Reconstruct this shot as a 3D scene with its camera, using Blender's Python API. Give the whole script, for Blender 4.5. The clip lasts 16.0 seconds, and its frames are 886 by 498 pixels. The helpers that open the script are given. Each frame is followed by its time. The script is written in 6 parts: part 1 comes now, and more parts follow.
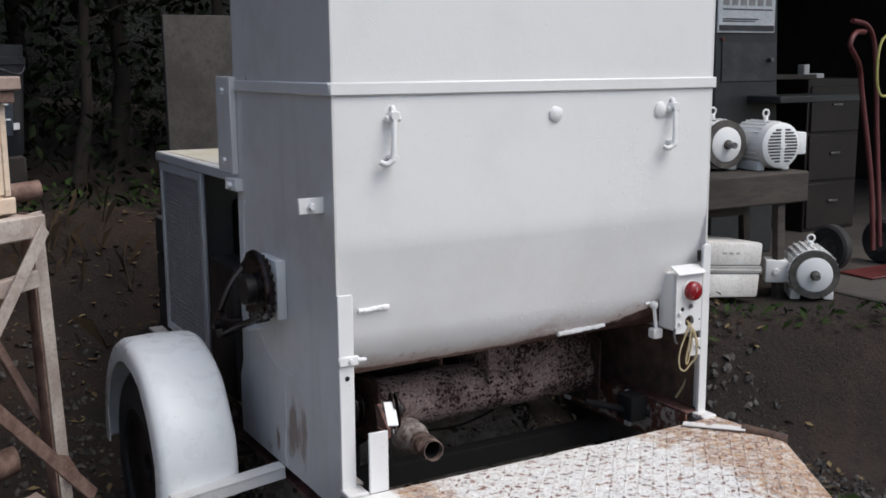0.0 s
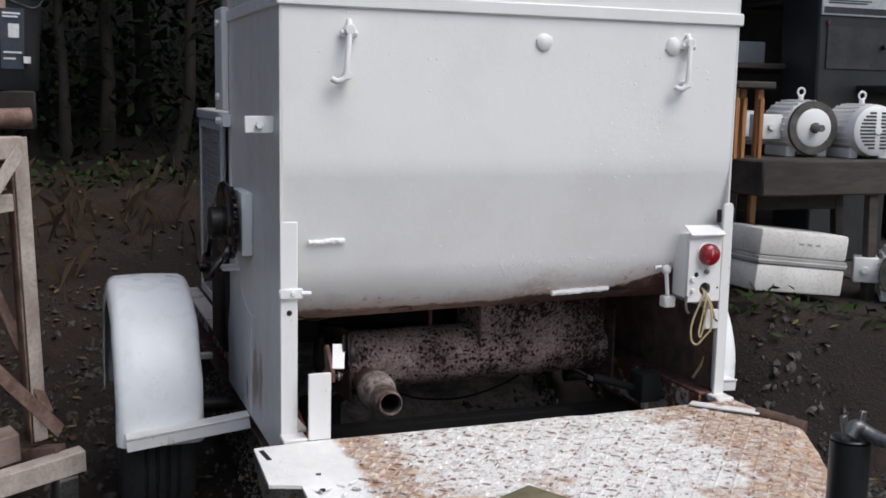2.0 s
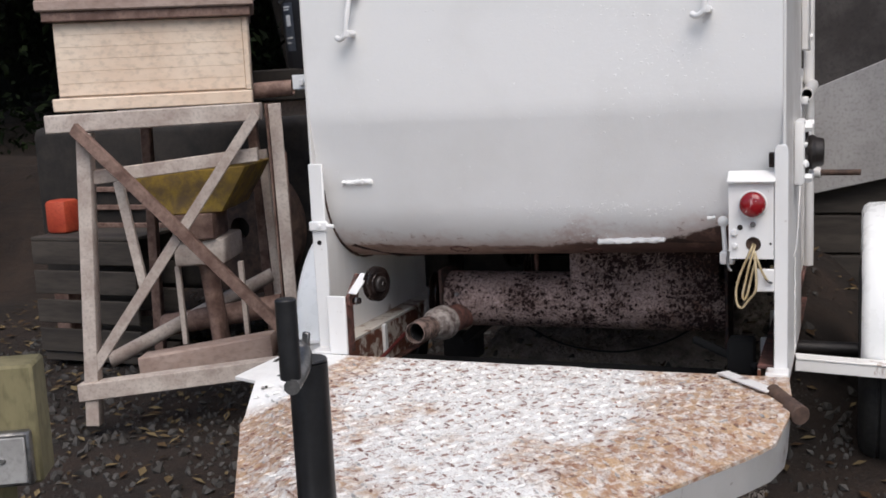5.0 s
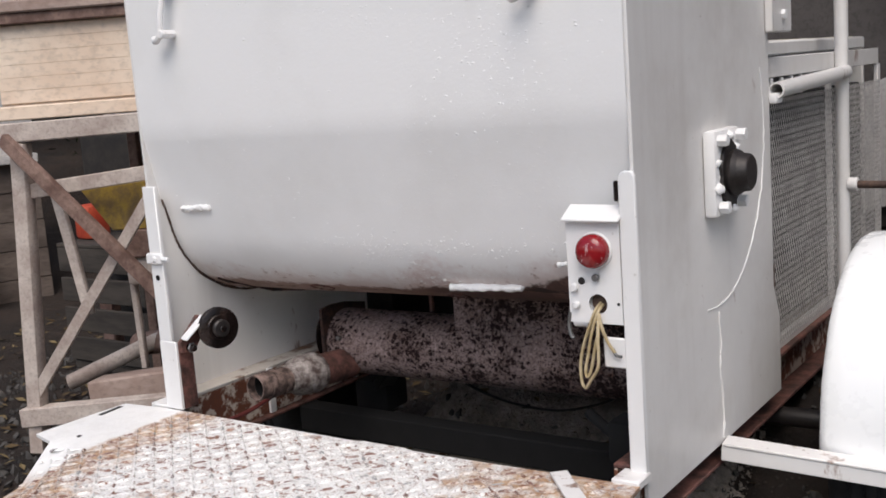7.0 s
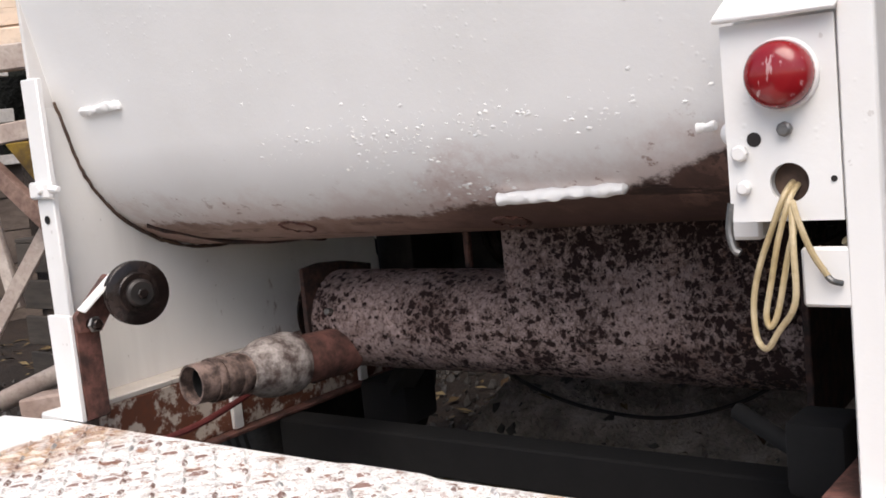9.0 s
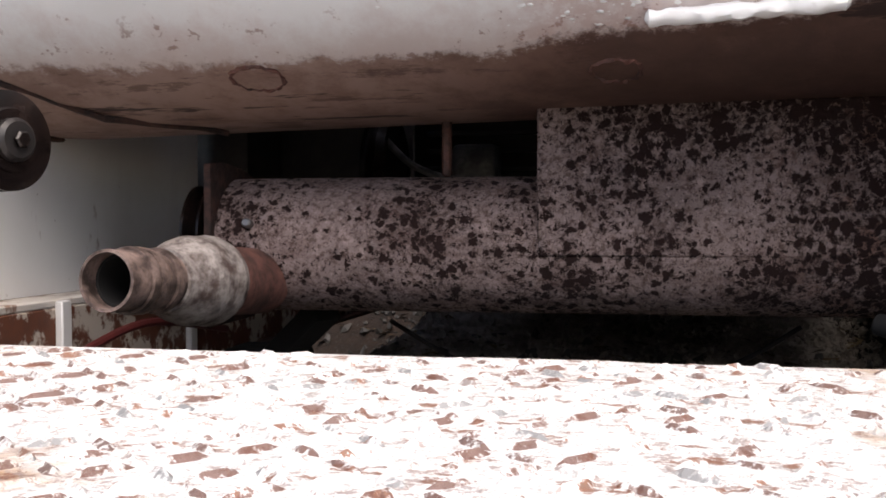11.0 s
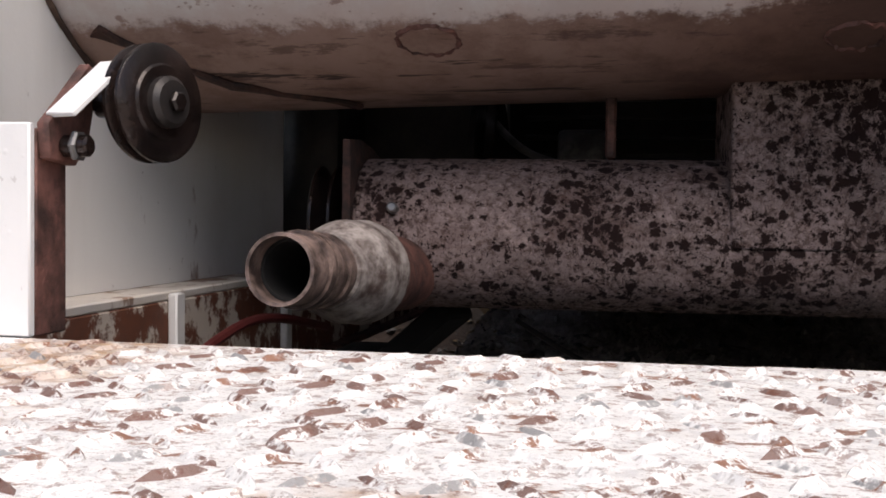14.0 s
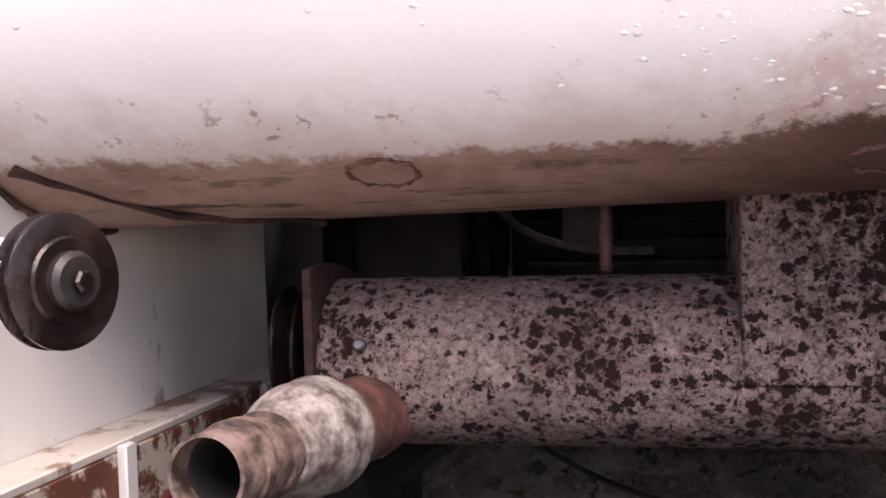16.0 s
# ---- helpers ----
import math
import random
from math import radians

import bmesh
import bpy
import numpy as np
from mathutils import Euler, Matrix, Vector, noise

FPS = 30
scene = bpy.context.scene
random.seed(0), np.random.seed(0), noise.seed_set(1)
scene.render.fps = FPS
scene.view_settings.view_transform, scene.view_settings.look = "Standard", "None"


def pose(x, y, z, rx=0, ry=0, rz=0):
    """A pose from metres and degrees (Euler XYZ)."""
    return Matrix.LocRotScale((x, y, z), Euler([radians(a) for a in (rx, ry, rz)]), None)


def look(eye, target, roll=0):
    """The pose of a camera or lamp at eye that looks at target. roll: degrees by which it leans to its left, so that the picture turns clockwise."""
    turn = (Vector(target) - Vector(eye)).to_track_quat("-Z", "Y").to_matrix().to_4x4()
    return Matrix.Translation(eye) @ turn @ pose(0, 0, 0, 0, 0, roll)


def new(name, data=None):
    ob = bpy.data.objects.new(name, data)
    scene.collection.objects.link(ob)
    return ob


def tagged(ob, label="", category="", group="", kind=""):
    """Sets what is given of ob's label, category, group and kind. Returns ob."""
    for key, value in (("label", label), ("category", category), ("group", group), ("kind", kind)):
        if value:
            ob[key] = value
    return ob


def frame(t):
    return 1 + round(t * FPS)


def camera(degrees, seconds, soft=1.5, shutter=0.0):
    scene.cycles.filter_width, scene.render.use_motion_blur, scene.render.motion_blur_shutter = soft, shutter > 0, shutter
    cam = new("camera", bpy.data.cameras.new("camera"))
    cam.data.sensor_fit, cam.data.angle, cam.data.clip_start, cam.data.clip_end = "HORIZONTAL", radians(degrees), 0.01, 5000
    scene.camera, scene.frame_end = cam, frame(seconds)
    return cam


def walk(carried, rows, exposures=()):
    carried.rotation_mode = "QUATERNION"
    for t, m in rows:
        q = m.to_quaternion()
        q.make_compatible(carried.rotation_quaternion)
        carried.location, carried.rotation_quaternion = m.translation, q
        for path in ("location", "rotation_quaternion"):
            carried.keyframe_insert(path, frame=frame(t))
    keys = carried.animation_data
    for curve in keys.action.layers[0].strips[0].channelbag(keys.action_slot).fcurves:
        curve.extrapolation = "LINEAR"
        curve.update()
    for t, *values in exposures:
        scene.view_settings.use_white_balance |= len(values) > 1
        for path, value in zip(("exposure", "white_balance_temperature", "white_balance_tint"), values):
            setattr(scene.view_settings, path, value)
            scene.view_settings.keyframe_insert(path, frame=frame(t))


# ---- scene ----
cam = camera(45.2, 16.0, soft=1.7)
PATH = [
    (0, (-1.097, -2.495, 1.628), (-0.128, -0.78, 1.286), -0.4),
    (0.5, (-0.961, -2.429, 1.567), (-0.005, -0.703, 1.236), -2.2),
    (1, (-0.801, -2.474, 1.515), (0.078, -0.72, 1.127), 1.3),
    (1.5, (-0.648, -2.538, 1.431), (0.242, -0.764, 1.186), 7.2),
    (2, (-0.53, -2.532, 1.345), (0.162, -0.678, 1.06), 1.1),
    (2.5, (-0.269, -2.522, 1.292), (0.221, -0.606, 0.993), -1.8),
    (3, (0.08, -2.605, 1.262), (0.341, -0.649, 0.939), -3.9),
    (3.5, (0.434, -2.773, 1.24), (0.488, -0.791, 0.977), -2.5),
    (3.7, (0.601, -2.819, 1.221), (0.488, -0.842, 0.94), -2.1),
    (5.8, (1.764, -2.357, 1.253), (0.934, -0.567, 0.928), -5.1),
    (6, (1.833, -2.241, 1.247), (0.983, -0.463, 0.906), -6.1),
    (6.5, (1.984, -1.995, 1.244), (0.985, -0.291, 0.932), -6.1),
    (7, (2.065, -1.716, 1.246), (0.931, -0.099, 0.927), -4.3),
    (7.5, (2.017, -1.399, 1.231), (0.925, 0.25, 0.932), -4.5),
    (8, (1.914, -1.2, 1.109), (0.728, 0.385, 0.826), -3.6),
    (8.5, (1.771, -1.028, 0.996), (0.376, 0.374, 0.702), -4.2),
    (9, (1.537, -0.995, 0.909), (0.341, 0.589, 0.667), -5.8),
    (9.5, (1.3, -0.962, 0.844), (0.221, 0.7, 0.571), -5.1),
    (9.6, (1.272, -0.94, 0.801), (0.191, 0.728, 0.578), -5.4),
    (10, (1.092, -0.924, 0.769), (0.211, 0.85, 0.493), -1.8),
    (10.2, (1.01, -0.931, 0.728), (0.259, 0.909, 0.505), -2.0),
    (12.3, (0.747, -0.845, 0.582), (0.549, 1.145, 0.582), 4.7),
    (12.5, (0.733, -0.839, 0.591), (0.539, 1.151, 0.555), 5.3),
    (13, (0.694, -0.824, 0.582), (0.432, 1.158, 0.523), 5.0),
    (13.5, (0.649, -0.811, 0.593), (0.268, 1.152, 0.539), 3.9),
    (14, (0.585, -0.808, 0.601), (0.188, 1.151, 0.534), 0.7),
    (14.5, (0.512, -0.801, 0.604), (0.145, 1.16, 0.461), -1.6),
    (15, (0.473, -0.762, 0.656), (0.171, 1.208, 0.486), -2.2),
    (15.5, (0.51, -0.7, 0.725), (0.148, 1.263, 0.607), -2.5),
    (16, (0.619, -0.662, 0.741), (0.154, 1.281, 0.65), -1.6),
]
EXPOSURES = [(0.0,0.08,6800,10),(3.7,0.1,6850,11),(6.0,0.18,7000,13),(7.0,0.18,7050,13),(7.5,0.02,7100,14),(8.0,-0.18,7150,14),(8.5,0.22,7200,14),(9.0,0.6,7300,14),(9.5,0.9,7300,15),(10.0,1.0,7300,15),(12.4,0.38,7300,15),(14.0,0.40,7300,16),(14.5,0.12,7300,16),(15.0,0.0,7400,17),(15.5,0.95,7600,23),(16.0,1.35,7500,27)]
walk(cam, [(t, look(eye, target, roll)) for t, eye, target, roll in PATH], EXPOSURES)

# world and sun: overcast daylight, high and from behind the camera
world = bpy.data.worlds.new("world")
scene.world = world
world.use_nodes = True
wn = world.node_tree
sky = wn.nodes.new("ShaderNodeTexSky")
sky.sky_type = "NISHITA"
sky.sun_disc = False
sky.sun_elevation = radians(62)
sky.sun_rotation = radians(140)
sky.air_density, sky.dust_density, sky.ozone_density = 1.0, 2.0, 1.0
bg = wn.nodes["Background"]
bg.inputs["Strength"].default_value = 0.14
wn.links.new(sky.outputs[0], bg.inputs["Color"])

sun_data = bpy.data.lights.new("sun", "SUN")
sun_data.energy, sun_data.angle, sun_data.color = 2.1, radians(45), (0.97, 0.99, 1.0)
sun = new("sun", sun_data)
sun.matrix_world = look((2.5, -3.9, 5.8), (0.6, 0, 0))

# ---------------------------------------------------------------- materials
class Nodes:
    """A small writer of node trees in object coordinates."""

    def __init__(self, name):
        self.mat = bpy.data.materials.new(name)
        self.mat.use_nodes = True
        self.t = self.mat.node_tree
        self.bsdf = self.t.nodes["Principled BSDF"]
        self.geo = self.t.nodes.new("ShaderNodeNewGeometry")
        self.pos = self.geo.outputs["Position"]

    def node(self, kind, **values):
        n = self.t.nodes.new(kind)
        for k, v in values.items():
            n.inputs[k].default_value = v
        return n

    def put(self, a, b):
        self.t.links.new(a, b)

    def noise(self, scale, detail=4.0, rough=0.6, stretch=None):
        n = self.node("ShaderNodeTexNoise", Scale=scale, Detail=detail, Roughness=rough)
        src = self.pos
        if stretch:
            m = self.node("ShaderNodeMapping", Scale=stretch)
            self.put(self.pos, m.inputs["Vector"])
            src = m.outputs[0]
        self.put(src, n.inputs["Vector"])
        return n.outputs["Fac"]

    def cells(self, scale, random=1.0):
        n = self.node("ShaderNodeTexVoronoi", Scale=scale, Randomness=random)
        self.put(self.pos, n.inputs["Vector"])
        return n.outputs["Distance"]

    def step(self, fac, low, high, a=0.0, b=1.0):
        n = self.node("ShaderNodeMapRange")
        n.inputs[1].default_value, n.inputs[2].default_value = low, high
        n.inputs[3].default_value, n.inputs[4].default_value = a, b
        n.interpolation_type = "SMOOTHSTEP"
        self.put(fac, n.inputs[0])
        return n.outputs[0]

    def math(self, op, a, b):
        n = self.t.nodes.new("ShaderNodeMath")
        n.operation = op
        for i, v in enumerate((a, b)):
            if isinstance(v, (int, float)):
                n.inputs[i].default_value = v
            else:
                self.put(v, n.inputs[i])
        return n.outputs[0]

    def axis(self, i):
        n = self.t.nodes.new("ShaderNodeSeparateXYZ")
        self.put(self.pos, n.inputs[0])
        return n.outputs[i]

    def mix(self, fac, a, b):
        n = self.t.nodes.new("ShaderNodeMix")
        n.data_type = "RGBA"
        for i, v in ((0, fac), (6, a), (7, b)):
            if isinstance(v, (int, float)):
                n.inputs[i].default_value = v
            elif isinstance(v, tuple):
                n.inputs[i].default_value = (*v, 1.0)
            else:
                self.put(v, n.inputs[i])
        return n.outputs[2]

    def finish(self, colour, rough=0.6, bump=None, strength=0.3, distance=0.002, metal=0.0):
        for key, v in (("Base Color", colour), ("Roughness", rough), ("Metallic", metal)):
            if isinstance(v, tuple):
                self.bsdf.inputs[key].default_value = (*v, 1.0)
            elif isinstance(v, (int, float)):
                self.bsdf.inputs[key].default_value = v
            else:
                self.put(v, self.bsdf.inputs[key])
        if bump is not None:
            b = self.node("ShaderNodeBump", Strength=strength, Distance=distance)
            self.put(bump, b.inputs["Height"])
            self.put(b.outputs[0], self.bsdf.inputs["Normal"])
        return self.mat


def white_paint(name, tint=(0.80, 0.79, 0.78), dirt=0.25, rust=0.0, blobs=0.5, rough=0.38, stain=None):
    """Thick brushed white enamel over old steel, with grime, runs and chips."""
    n = Nodes(name)
    grime = n.step(n.noise(3.0, 5, 0.65), 0.45, 0.75)
    runs = n.step(n.noise(9.0, 4, 0.6, (1.0, 1.0, 0.12)), 0.5, 0.8)
    c = n.mix(n.math("MULTIPLY", grime, dirt), tint, (tint[0] * 0.72, tint[1] * 0.69, tint[2] * 0.66))
    c = n.mix(n.math("MULTIPLY", runs, dirt * 0.6), c, (0.52, 0.48, 0.45))
    chips = n.step(n.noise(60.0, 3, 0.6), 0.715, 0.74)
    c = n.mix(n.math("MULTIPLY", chips, min(1.0, 0.25 + rust)), c, (0.22, 0.15, 0.11))
    if rust:
        r = n.math("MULTIPLY", n.step(n.noise(7.0, 6, 0.7, (1.0, 1.0, 0.4)), 0.66 - rust * 0.2, 0.74 - rust * 0.2), 0.9)
        c = n.mix(r, c, n.mix(n.noise(40.0), (0.10, 0.045, 0.03), (0.33, 0.16, 0.08)))
    if stain:
        far = n.node("ShaderNodeVectorMath")
        far.operation = "DISTANCE"
        far.inputs[1].default_value = stain
        n.put(n.pos, far.inputs[0])
        near = n.step(n.math("ADD", far.outputs["Value"], n.math("MULTIPLY", n.math("SUBTRACT", n.noise(11.0, 6, 0.75, (1.0, 1.0, 0.3)), 0.5), 0.5)), 0.04, 0.11, 0.7, 0.0)
        c = n.mix(near, c, n.mix(n.noise(45.0), (0.16, 0.075, 0.04), (0.34, 0.20, 0.11)))
    lump = n.step(n.cells(80.0), 0.0, 0.26, 1.0, 0.0)
    lump = n.math("MULTIPLY", lump, n.step(n.noise(4.2, 2), 0.52, 0.66))
    fine = n.math("MULTIPLY", n.noise(140.0, 3), 0.22)
    h = n.math("ADD", n.math("MULTIPLY", lump, blobs), fine)
    h = n.math("ADD", h, n.math("MULTIPLY", n.noise(12.0, 3), 0.5))
    return n.finish(c, n.step(n.noise(20.0), 0.3, 0.7, rough - 0.08, rough + 0.12), h, 0.35, 0.003)


def rusty(name, light=(0.47, 0.345, 0.320), dark=(0.019, 0.009, 0.008), rough=0.72):
    """Primed steel that has broken out in dark rust spots of many sizes."""
    n = Nodes(name)
    wob = n.node("ShaderNodeTexNoise", Scale=95.0, Detail=6.0, Roughness=0.75)
    n.put(n.pos, wob.inputs["Vector"])
    shift = n.node("ShaderNodeVectorMath")
    shift.operation = "MULTIPLY_ADD"
    shift.inputs[1].default_value = (0.024, 0.024, 0.024)
    n.put(wob.outputs["Color"], shift.inputs[0])
    n.put(n.pos, shift.inputs[2])
    x, z = n.axis(0), n.axis(2)
    dense = n.math("ADD", n.noise(8.0, 4, 0.6), n.math("MULTIPLY", n.step(x, 0.64, 0.70), 0.06))
    dense = n.math("ADD", dense, n.math("MULTIPLY", n.math("MULTIPLY", n.step(x, 0.64, 0.70), n.step(z, 0.678, 0.71)), 0.14))
    dense = n.math("ADD", dense, n.math("MULTIPLY", n.step(x, 0.88, 1.05), 0.15))

    def spots(scale, size, gain):
        v = n.node("ShaderNodeTexVoronoi", Scale=scale)
        n.put(shift.outputs[0], v.inputs["Vector"])
        tone = n.t.nodes.new("ShaderNodeSeparateColor")
        n.put(v.outputs["Color"], tone.inputs[0])
        reach = n.math("ADD", n.math("MULTIPLY", tone.outputs[0], size), n.math("MULTIPLY", n.math("SUBTRACT", dense, 0.5), gain))
        return n.step(n.math("SUBTRACT", v.outputs["Distance"], reach), -0.02, 0.05, 1.0, 0.0)
    s = n.math("MAXIMUM", n.math("MAXIMUM", spots(72.0, 0.48, 0.9), spots(140.0, 0.42, 0.9)), n.math("MULTIPLY", spots(260.0, 0.40, 1.0), 0.75))
    s = n.math("MAXIMUM", s, n.step(n.noise(30.0, 6, 0.75), 0.605, 0.64))
    base = n.mix(n.step(n.noise(9.0, 6, 0.7), 0.35, 0.68), light, tuple(v * 0.66 for v in light))
    base = n.mix(n.step(n.noise(34.0, 4), 0.56, 0.70), base, tuple(v * 1.2 for v in light))
    base = n.mix(n.math("MULTIPLY", n.step(n.noise(4.0, 5, 0.7), 0.50, 0.68), 0.5), base, (0.10, 0.062, 0.054))
    base = n.mix(n.math("MULTIPLY", n.step(n.noise(120.0, 6, 0.8), 0.46, 0.60), 0.75), base, (0.11, 0.060, 0.050))
    base = n.mix(n.math("MULTIPLY", n.step(n.noise(210.0, 4, 0.7), 0.56, 0.66), 0.6), base, tuple(v * 1.45 for v in light))
    torn = n.math("MULTIPLY", n.step(n.axis(0), 0.86, 1.06), n.step(n.noise(17.0, 6, 0.75), 0.50, 0.58))
    base = n.mix(n.math("MULTIPLY", torn, 0.8), base, n.mix(n.noise(60.0, 4), (0.36, 0.20, 0.15), (0.16, 0.07, 0.05)))
    low = n.math("MULTIPLY", n.step(n.noise(13.0, 6, 0.75, (0.35, 1.0, 1.0)), 0.53, 0.61), 0.32)
    base = n.mix(low, base, (0.12, 0.052, 0.040))
    tone = n.mix(n.noise(70.0), dark, tuple(v * 2.4 for v in dark))
    h = n.math("ADD", n.math("MULTIPLY", s, -0.5), n.math("MULTIPLY", n.noise(130.0, 6, 0.8), 1.6))
    n.bsdf.inputs["Specular IOR Level"].default_value = 0.22
    return n.finish(n.mix(s, base, tone), rough, h, 1.0, 0.004)


def mottled(name, a, b, scale=8.0, rough=0.7, metal=0.0, strength=0.3, fine=90.0, stretch=None, distance=0.002):
    """Two tones in soft patches with a fine grain."""
    n = Nodes(name)
    c = n.mix(n.step(n.noise(scale, 6, 0.65, stretch), 0.32, 0.68), a, b)
    c = n.mix(n.math("MULTIPLY", n.step(n.noise(fine, 3, 0.6, stretch), 0.45, 0.7), 0.35), c, tuple(v * 0.5 for v in a))
    return n.finish(c, rough, n.noise(fine, 4, 0.65, stretch), strength, distance, metal)


M_WHITE = white_paint("white enamel")
M_WHITE_SIDE = white_paint("weathered white enamel", (0.72, 0.70, 0.68), 0.55, 0.12, 0.5, 0.38, (0.0, 0.30, 0.56))
M_WHITE_RUST = white_paint("chipped white enamel", (0.78, 0.76, 0.74), 0.35, 0.45, 0.3)
M_FENDER = white_paint("fresh white enamel", (0.86, 0.87, 0.87), 0.08, 0.0, 0.12, 0.3)
M_RUST_SPOT = rusty("spotted rust")
M_RUST_DARK = mottled("dark rust", (0.055, 0.032, 0.026), (0.14, 0.085, 0.06), 14.0, 0.8, 0.0, 0.5)
M_RUST_RED = mottled("red-brown rust", (0.045, 0.022, 0.018), (0.20, 0.085, 0.068), 24.0, 0.7, 0.0, 0.8, 120.0)
M_GALV = mottled("weathered galvanised iron", (0.075, 0.048, 0.042), (0.40, 0.355, 0.33), 46.0, 0.6, 0.2, 0.9, 130.0)
M_PIPE = mottled("rusty pipe", (0.035, 0.022, 0.019), (0.30, 0.21, 0.18), 34.0, 0.55, 0.2, 0.9, 130.0)
# Near black: shade put into colour inside the pipe and under the trailer.
M_PITCH = mottled("black iron and shade", (0.003, 0.0025, 0.0025), (0.006, 0.005, 0.005), 20.0, 0.9, 0.0, 0.2)
M_CRUST = mottled("flaking dark rust", (0.012, 0.007, 0.006), (0.075, 0.032, 0.024), 45.0, 0.85, 0.0, 0.9, 160.0)
M_WHITE_INNER = white_paint("grimy white enamel", (0.82, 0.80, 0.77), 0.45, 0.14, 0.3)
M_BLACK = mottled("black greasy iron", (0.012, 0.011, 0.011), (0.035, 0.028, 0.026), 16.0, 0.45, 0.3, 0.3)
M_GREASE = mottled("oily black steel", (0.008, 0.006, 0.006), (0.035, 0.022, 0.019), 24.0, 0.22, 0.4, 0.4, 110.0)
M_JACK = mottled("black painted steel", (0.010, 0.010, 0.011), (0.022, 0.022, 0.024), 12.0, 0.4, 0.0, 0.15)
M_STEEL = mottled("worn grey steel", (0.12, 0.12, 0.12), (0.26, 0.25, 0.245), 25.0, 0.42, 0.8, 0.3)
M_TYRE = mottled("tyre rubber", (0.018, 0.018, 0.019), (0.040, 0.038, 0.036), 10.0, 0.8, 0.0, 0.3)
M_WIRE = mottled("yellowed cable", (0.40, 0.30, 0.155), (0.54, 0.44, 0.285), 30.0, 0.4, 0.0, 0.1)
M_MESH = mottled("grey painted mesh", (0.36, 0.34, 0.33), (0.52, 0.50, 0.48), 15.0, 0.6, 0.1, 0.2)


def drum_paint():
    """White enamel that stops in a ragged line near the belly, with bare primer and rust beneath."""
    n = Nodes("drum enamel over primer")
    z, x = n.axis(2), n.axis(0)
    tint = n.mix(n.math("MULTIPLY", n.step(n.noise(2.5, 5), 0.45, 0.75), 0.3), (0.80, 0.79, 0.78), (0.62, 0.60, 0.57))
    edge = n.math("ADD", z, n.math("MULTIPLY", n.math("SUBTRACT", n.noise(13.0, 8, 0.8), 0.5), 0.06))
    edge = n.math("ADD", edge, n.math("MULTIPLY", n.step(x, 0.92, 1.27), -0.085))
    edge = n.math("ADD", edge, n.math("MULTIPLY", n.step(x, 0.58, 0.84), -0.022))
    bare = n.step(edge, 0.774, 0.784, 1.0, 0.0)
    primer = n.mix(n.step(n.noise(14.0, 6, 0.7), 0.4, 0.66), (0.225, 0.128, 0.100), (0.125, 0.066, 0.050))
    pale = n.mix(n.step(n.noise(14.0, 6, 0.7), 0.4, 0.66), (0.375, 0.255, 0.215), (0.255, 0.158, 0.128))
    primer = n.mix(n.step(x, 0.42, 0.72), pale, primer)
    rust = n.step(n.noise(20.0, 6, 0.75, (0.4, 1.5, 1.0)), 0.56, 0.64)
    primer = n.mix(n.math("MULTIPLY", rust, 0.6), primer, (0.07, 0.035, 0.03))
    more = n.math("MULTIPLY", n.step(x, 0.75, 1.0), n.step(n.noise(30.0, 5, 0.7), 0.43, 0.50))
    primer = n.mix(more, primer, (0.06, 0.035, 0.03))
    heavy = n.math("MULTIPLY", n.step(x, 0.55, 0.85), n.step(n.noise(6.0, 5, 0.7), 0.36, 0.50, 0.3, 0.9))
    primer = n.mix(heavy, primer, n.mix(n.noise(40.0, 4), (0.05, 0.028, 0.024), (0.13, 0.07, 0.055)))
    streak = n.step(n.noise(26.0, 5, 0.7, (0.14, 1.0, 1.0)), 0.615, 0.65)
    primer = n.mix(n.math("MULTIPLY", streak, 0.85), primer, (0.022, 0.012, 0.010))
    thin = n.math("ADD", edge, n.math("MULTIPLY", n.math("SUBTRACT", n.noise(5.0, 6, 0.75), 0.5), 0.16))
    tint = n.mix(n.math("MULTIPLY", n.step(thin, 0.775, 0.835, 1.0, 0.0), 0.62), tint, (0.56, 0.425, 0.39))
    tint = n.mix(n.math("MULTIPLY", n.math("MULTIPLY", n.step(thin, 0.79, 0.85, 1.0, 0.0), n.step(n.noise(38.0, 5, 0.75), 0.60, 0.65)), 0.7), tint, (0.26, 0.13, 0.095))
    far = n.node("ShaderNodeVectorMath")
    far.operation = "DISTANCE"
    far.inputs[1].default_value = (0.76, 0.14, 0.798)
    n.put(n.pos, far.inputs[0])
    bloom = n.step(n.math("ADD", far.outputs["Value"], n.math("MULTIPLY", n.math("SUBTRACT", n.noise(16.0, 6, 0.75, (0.5, 1.0, 1.0)), 0.5), 0.22)), 0.04, 0.12, 0.32, 0.0)
    bloom = n.math("MULTIPLY", bloom, n.step(n.noise(70.0, 5, 0.75), 0.40, 0.55, 0.25, 1.0))
    tint = n.mix(bloom, tint, (0.42, 0.215, 0.175))
    lump = n.step(n.cells(85.0), 0.0, 0.26, 1.0, 0.0)
    lump = n.math("MULTIPLY", lump, n.step(n.noise(5.2, 4, 0.6), 0.50, 0.62))
    h = n.math("ADD", n.math("MULTIPLY", lump, 0.5), n.math("MULTIPLY", n.noise(150.0, 4), 0.3))
    h = n.math("ADD", h, n.math("MULTIPLY", n.noise(9.0, 4, 0.6), 1.3))
    h = n.math("ADD", h, n.math("MULTIPLY", bare, -0.4))
    n.bsdf.inputs["Specular IOR Level"].default_value = 0.4
    return n.finish(n.mix(bare, tint, primer), n.math("ADD", n.math("MULTIPLY", bare, 0.35), 0.36), h, 0.35, 0.003)


M_DRUM = drum_paint()


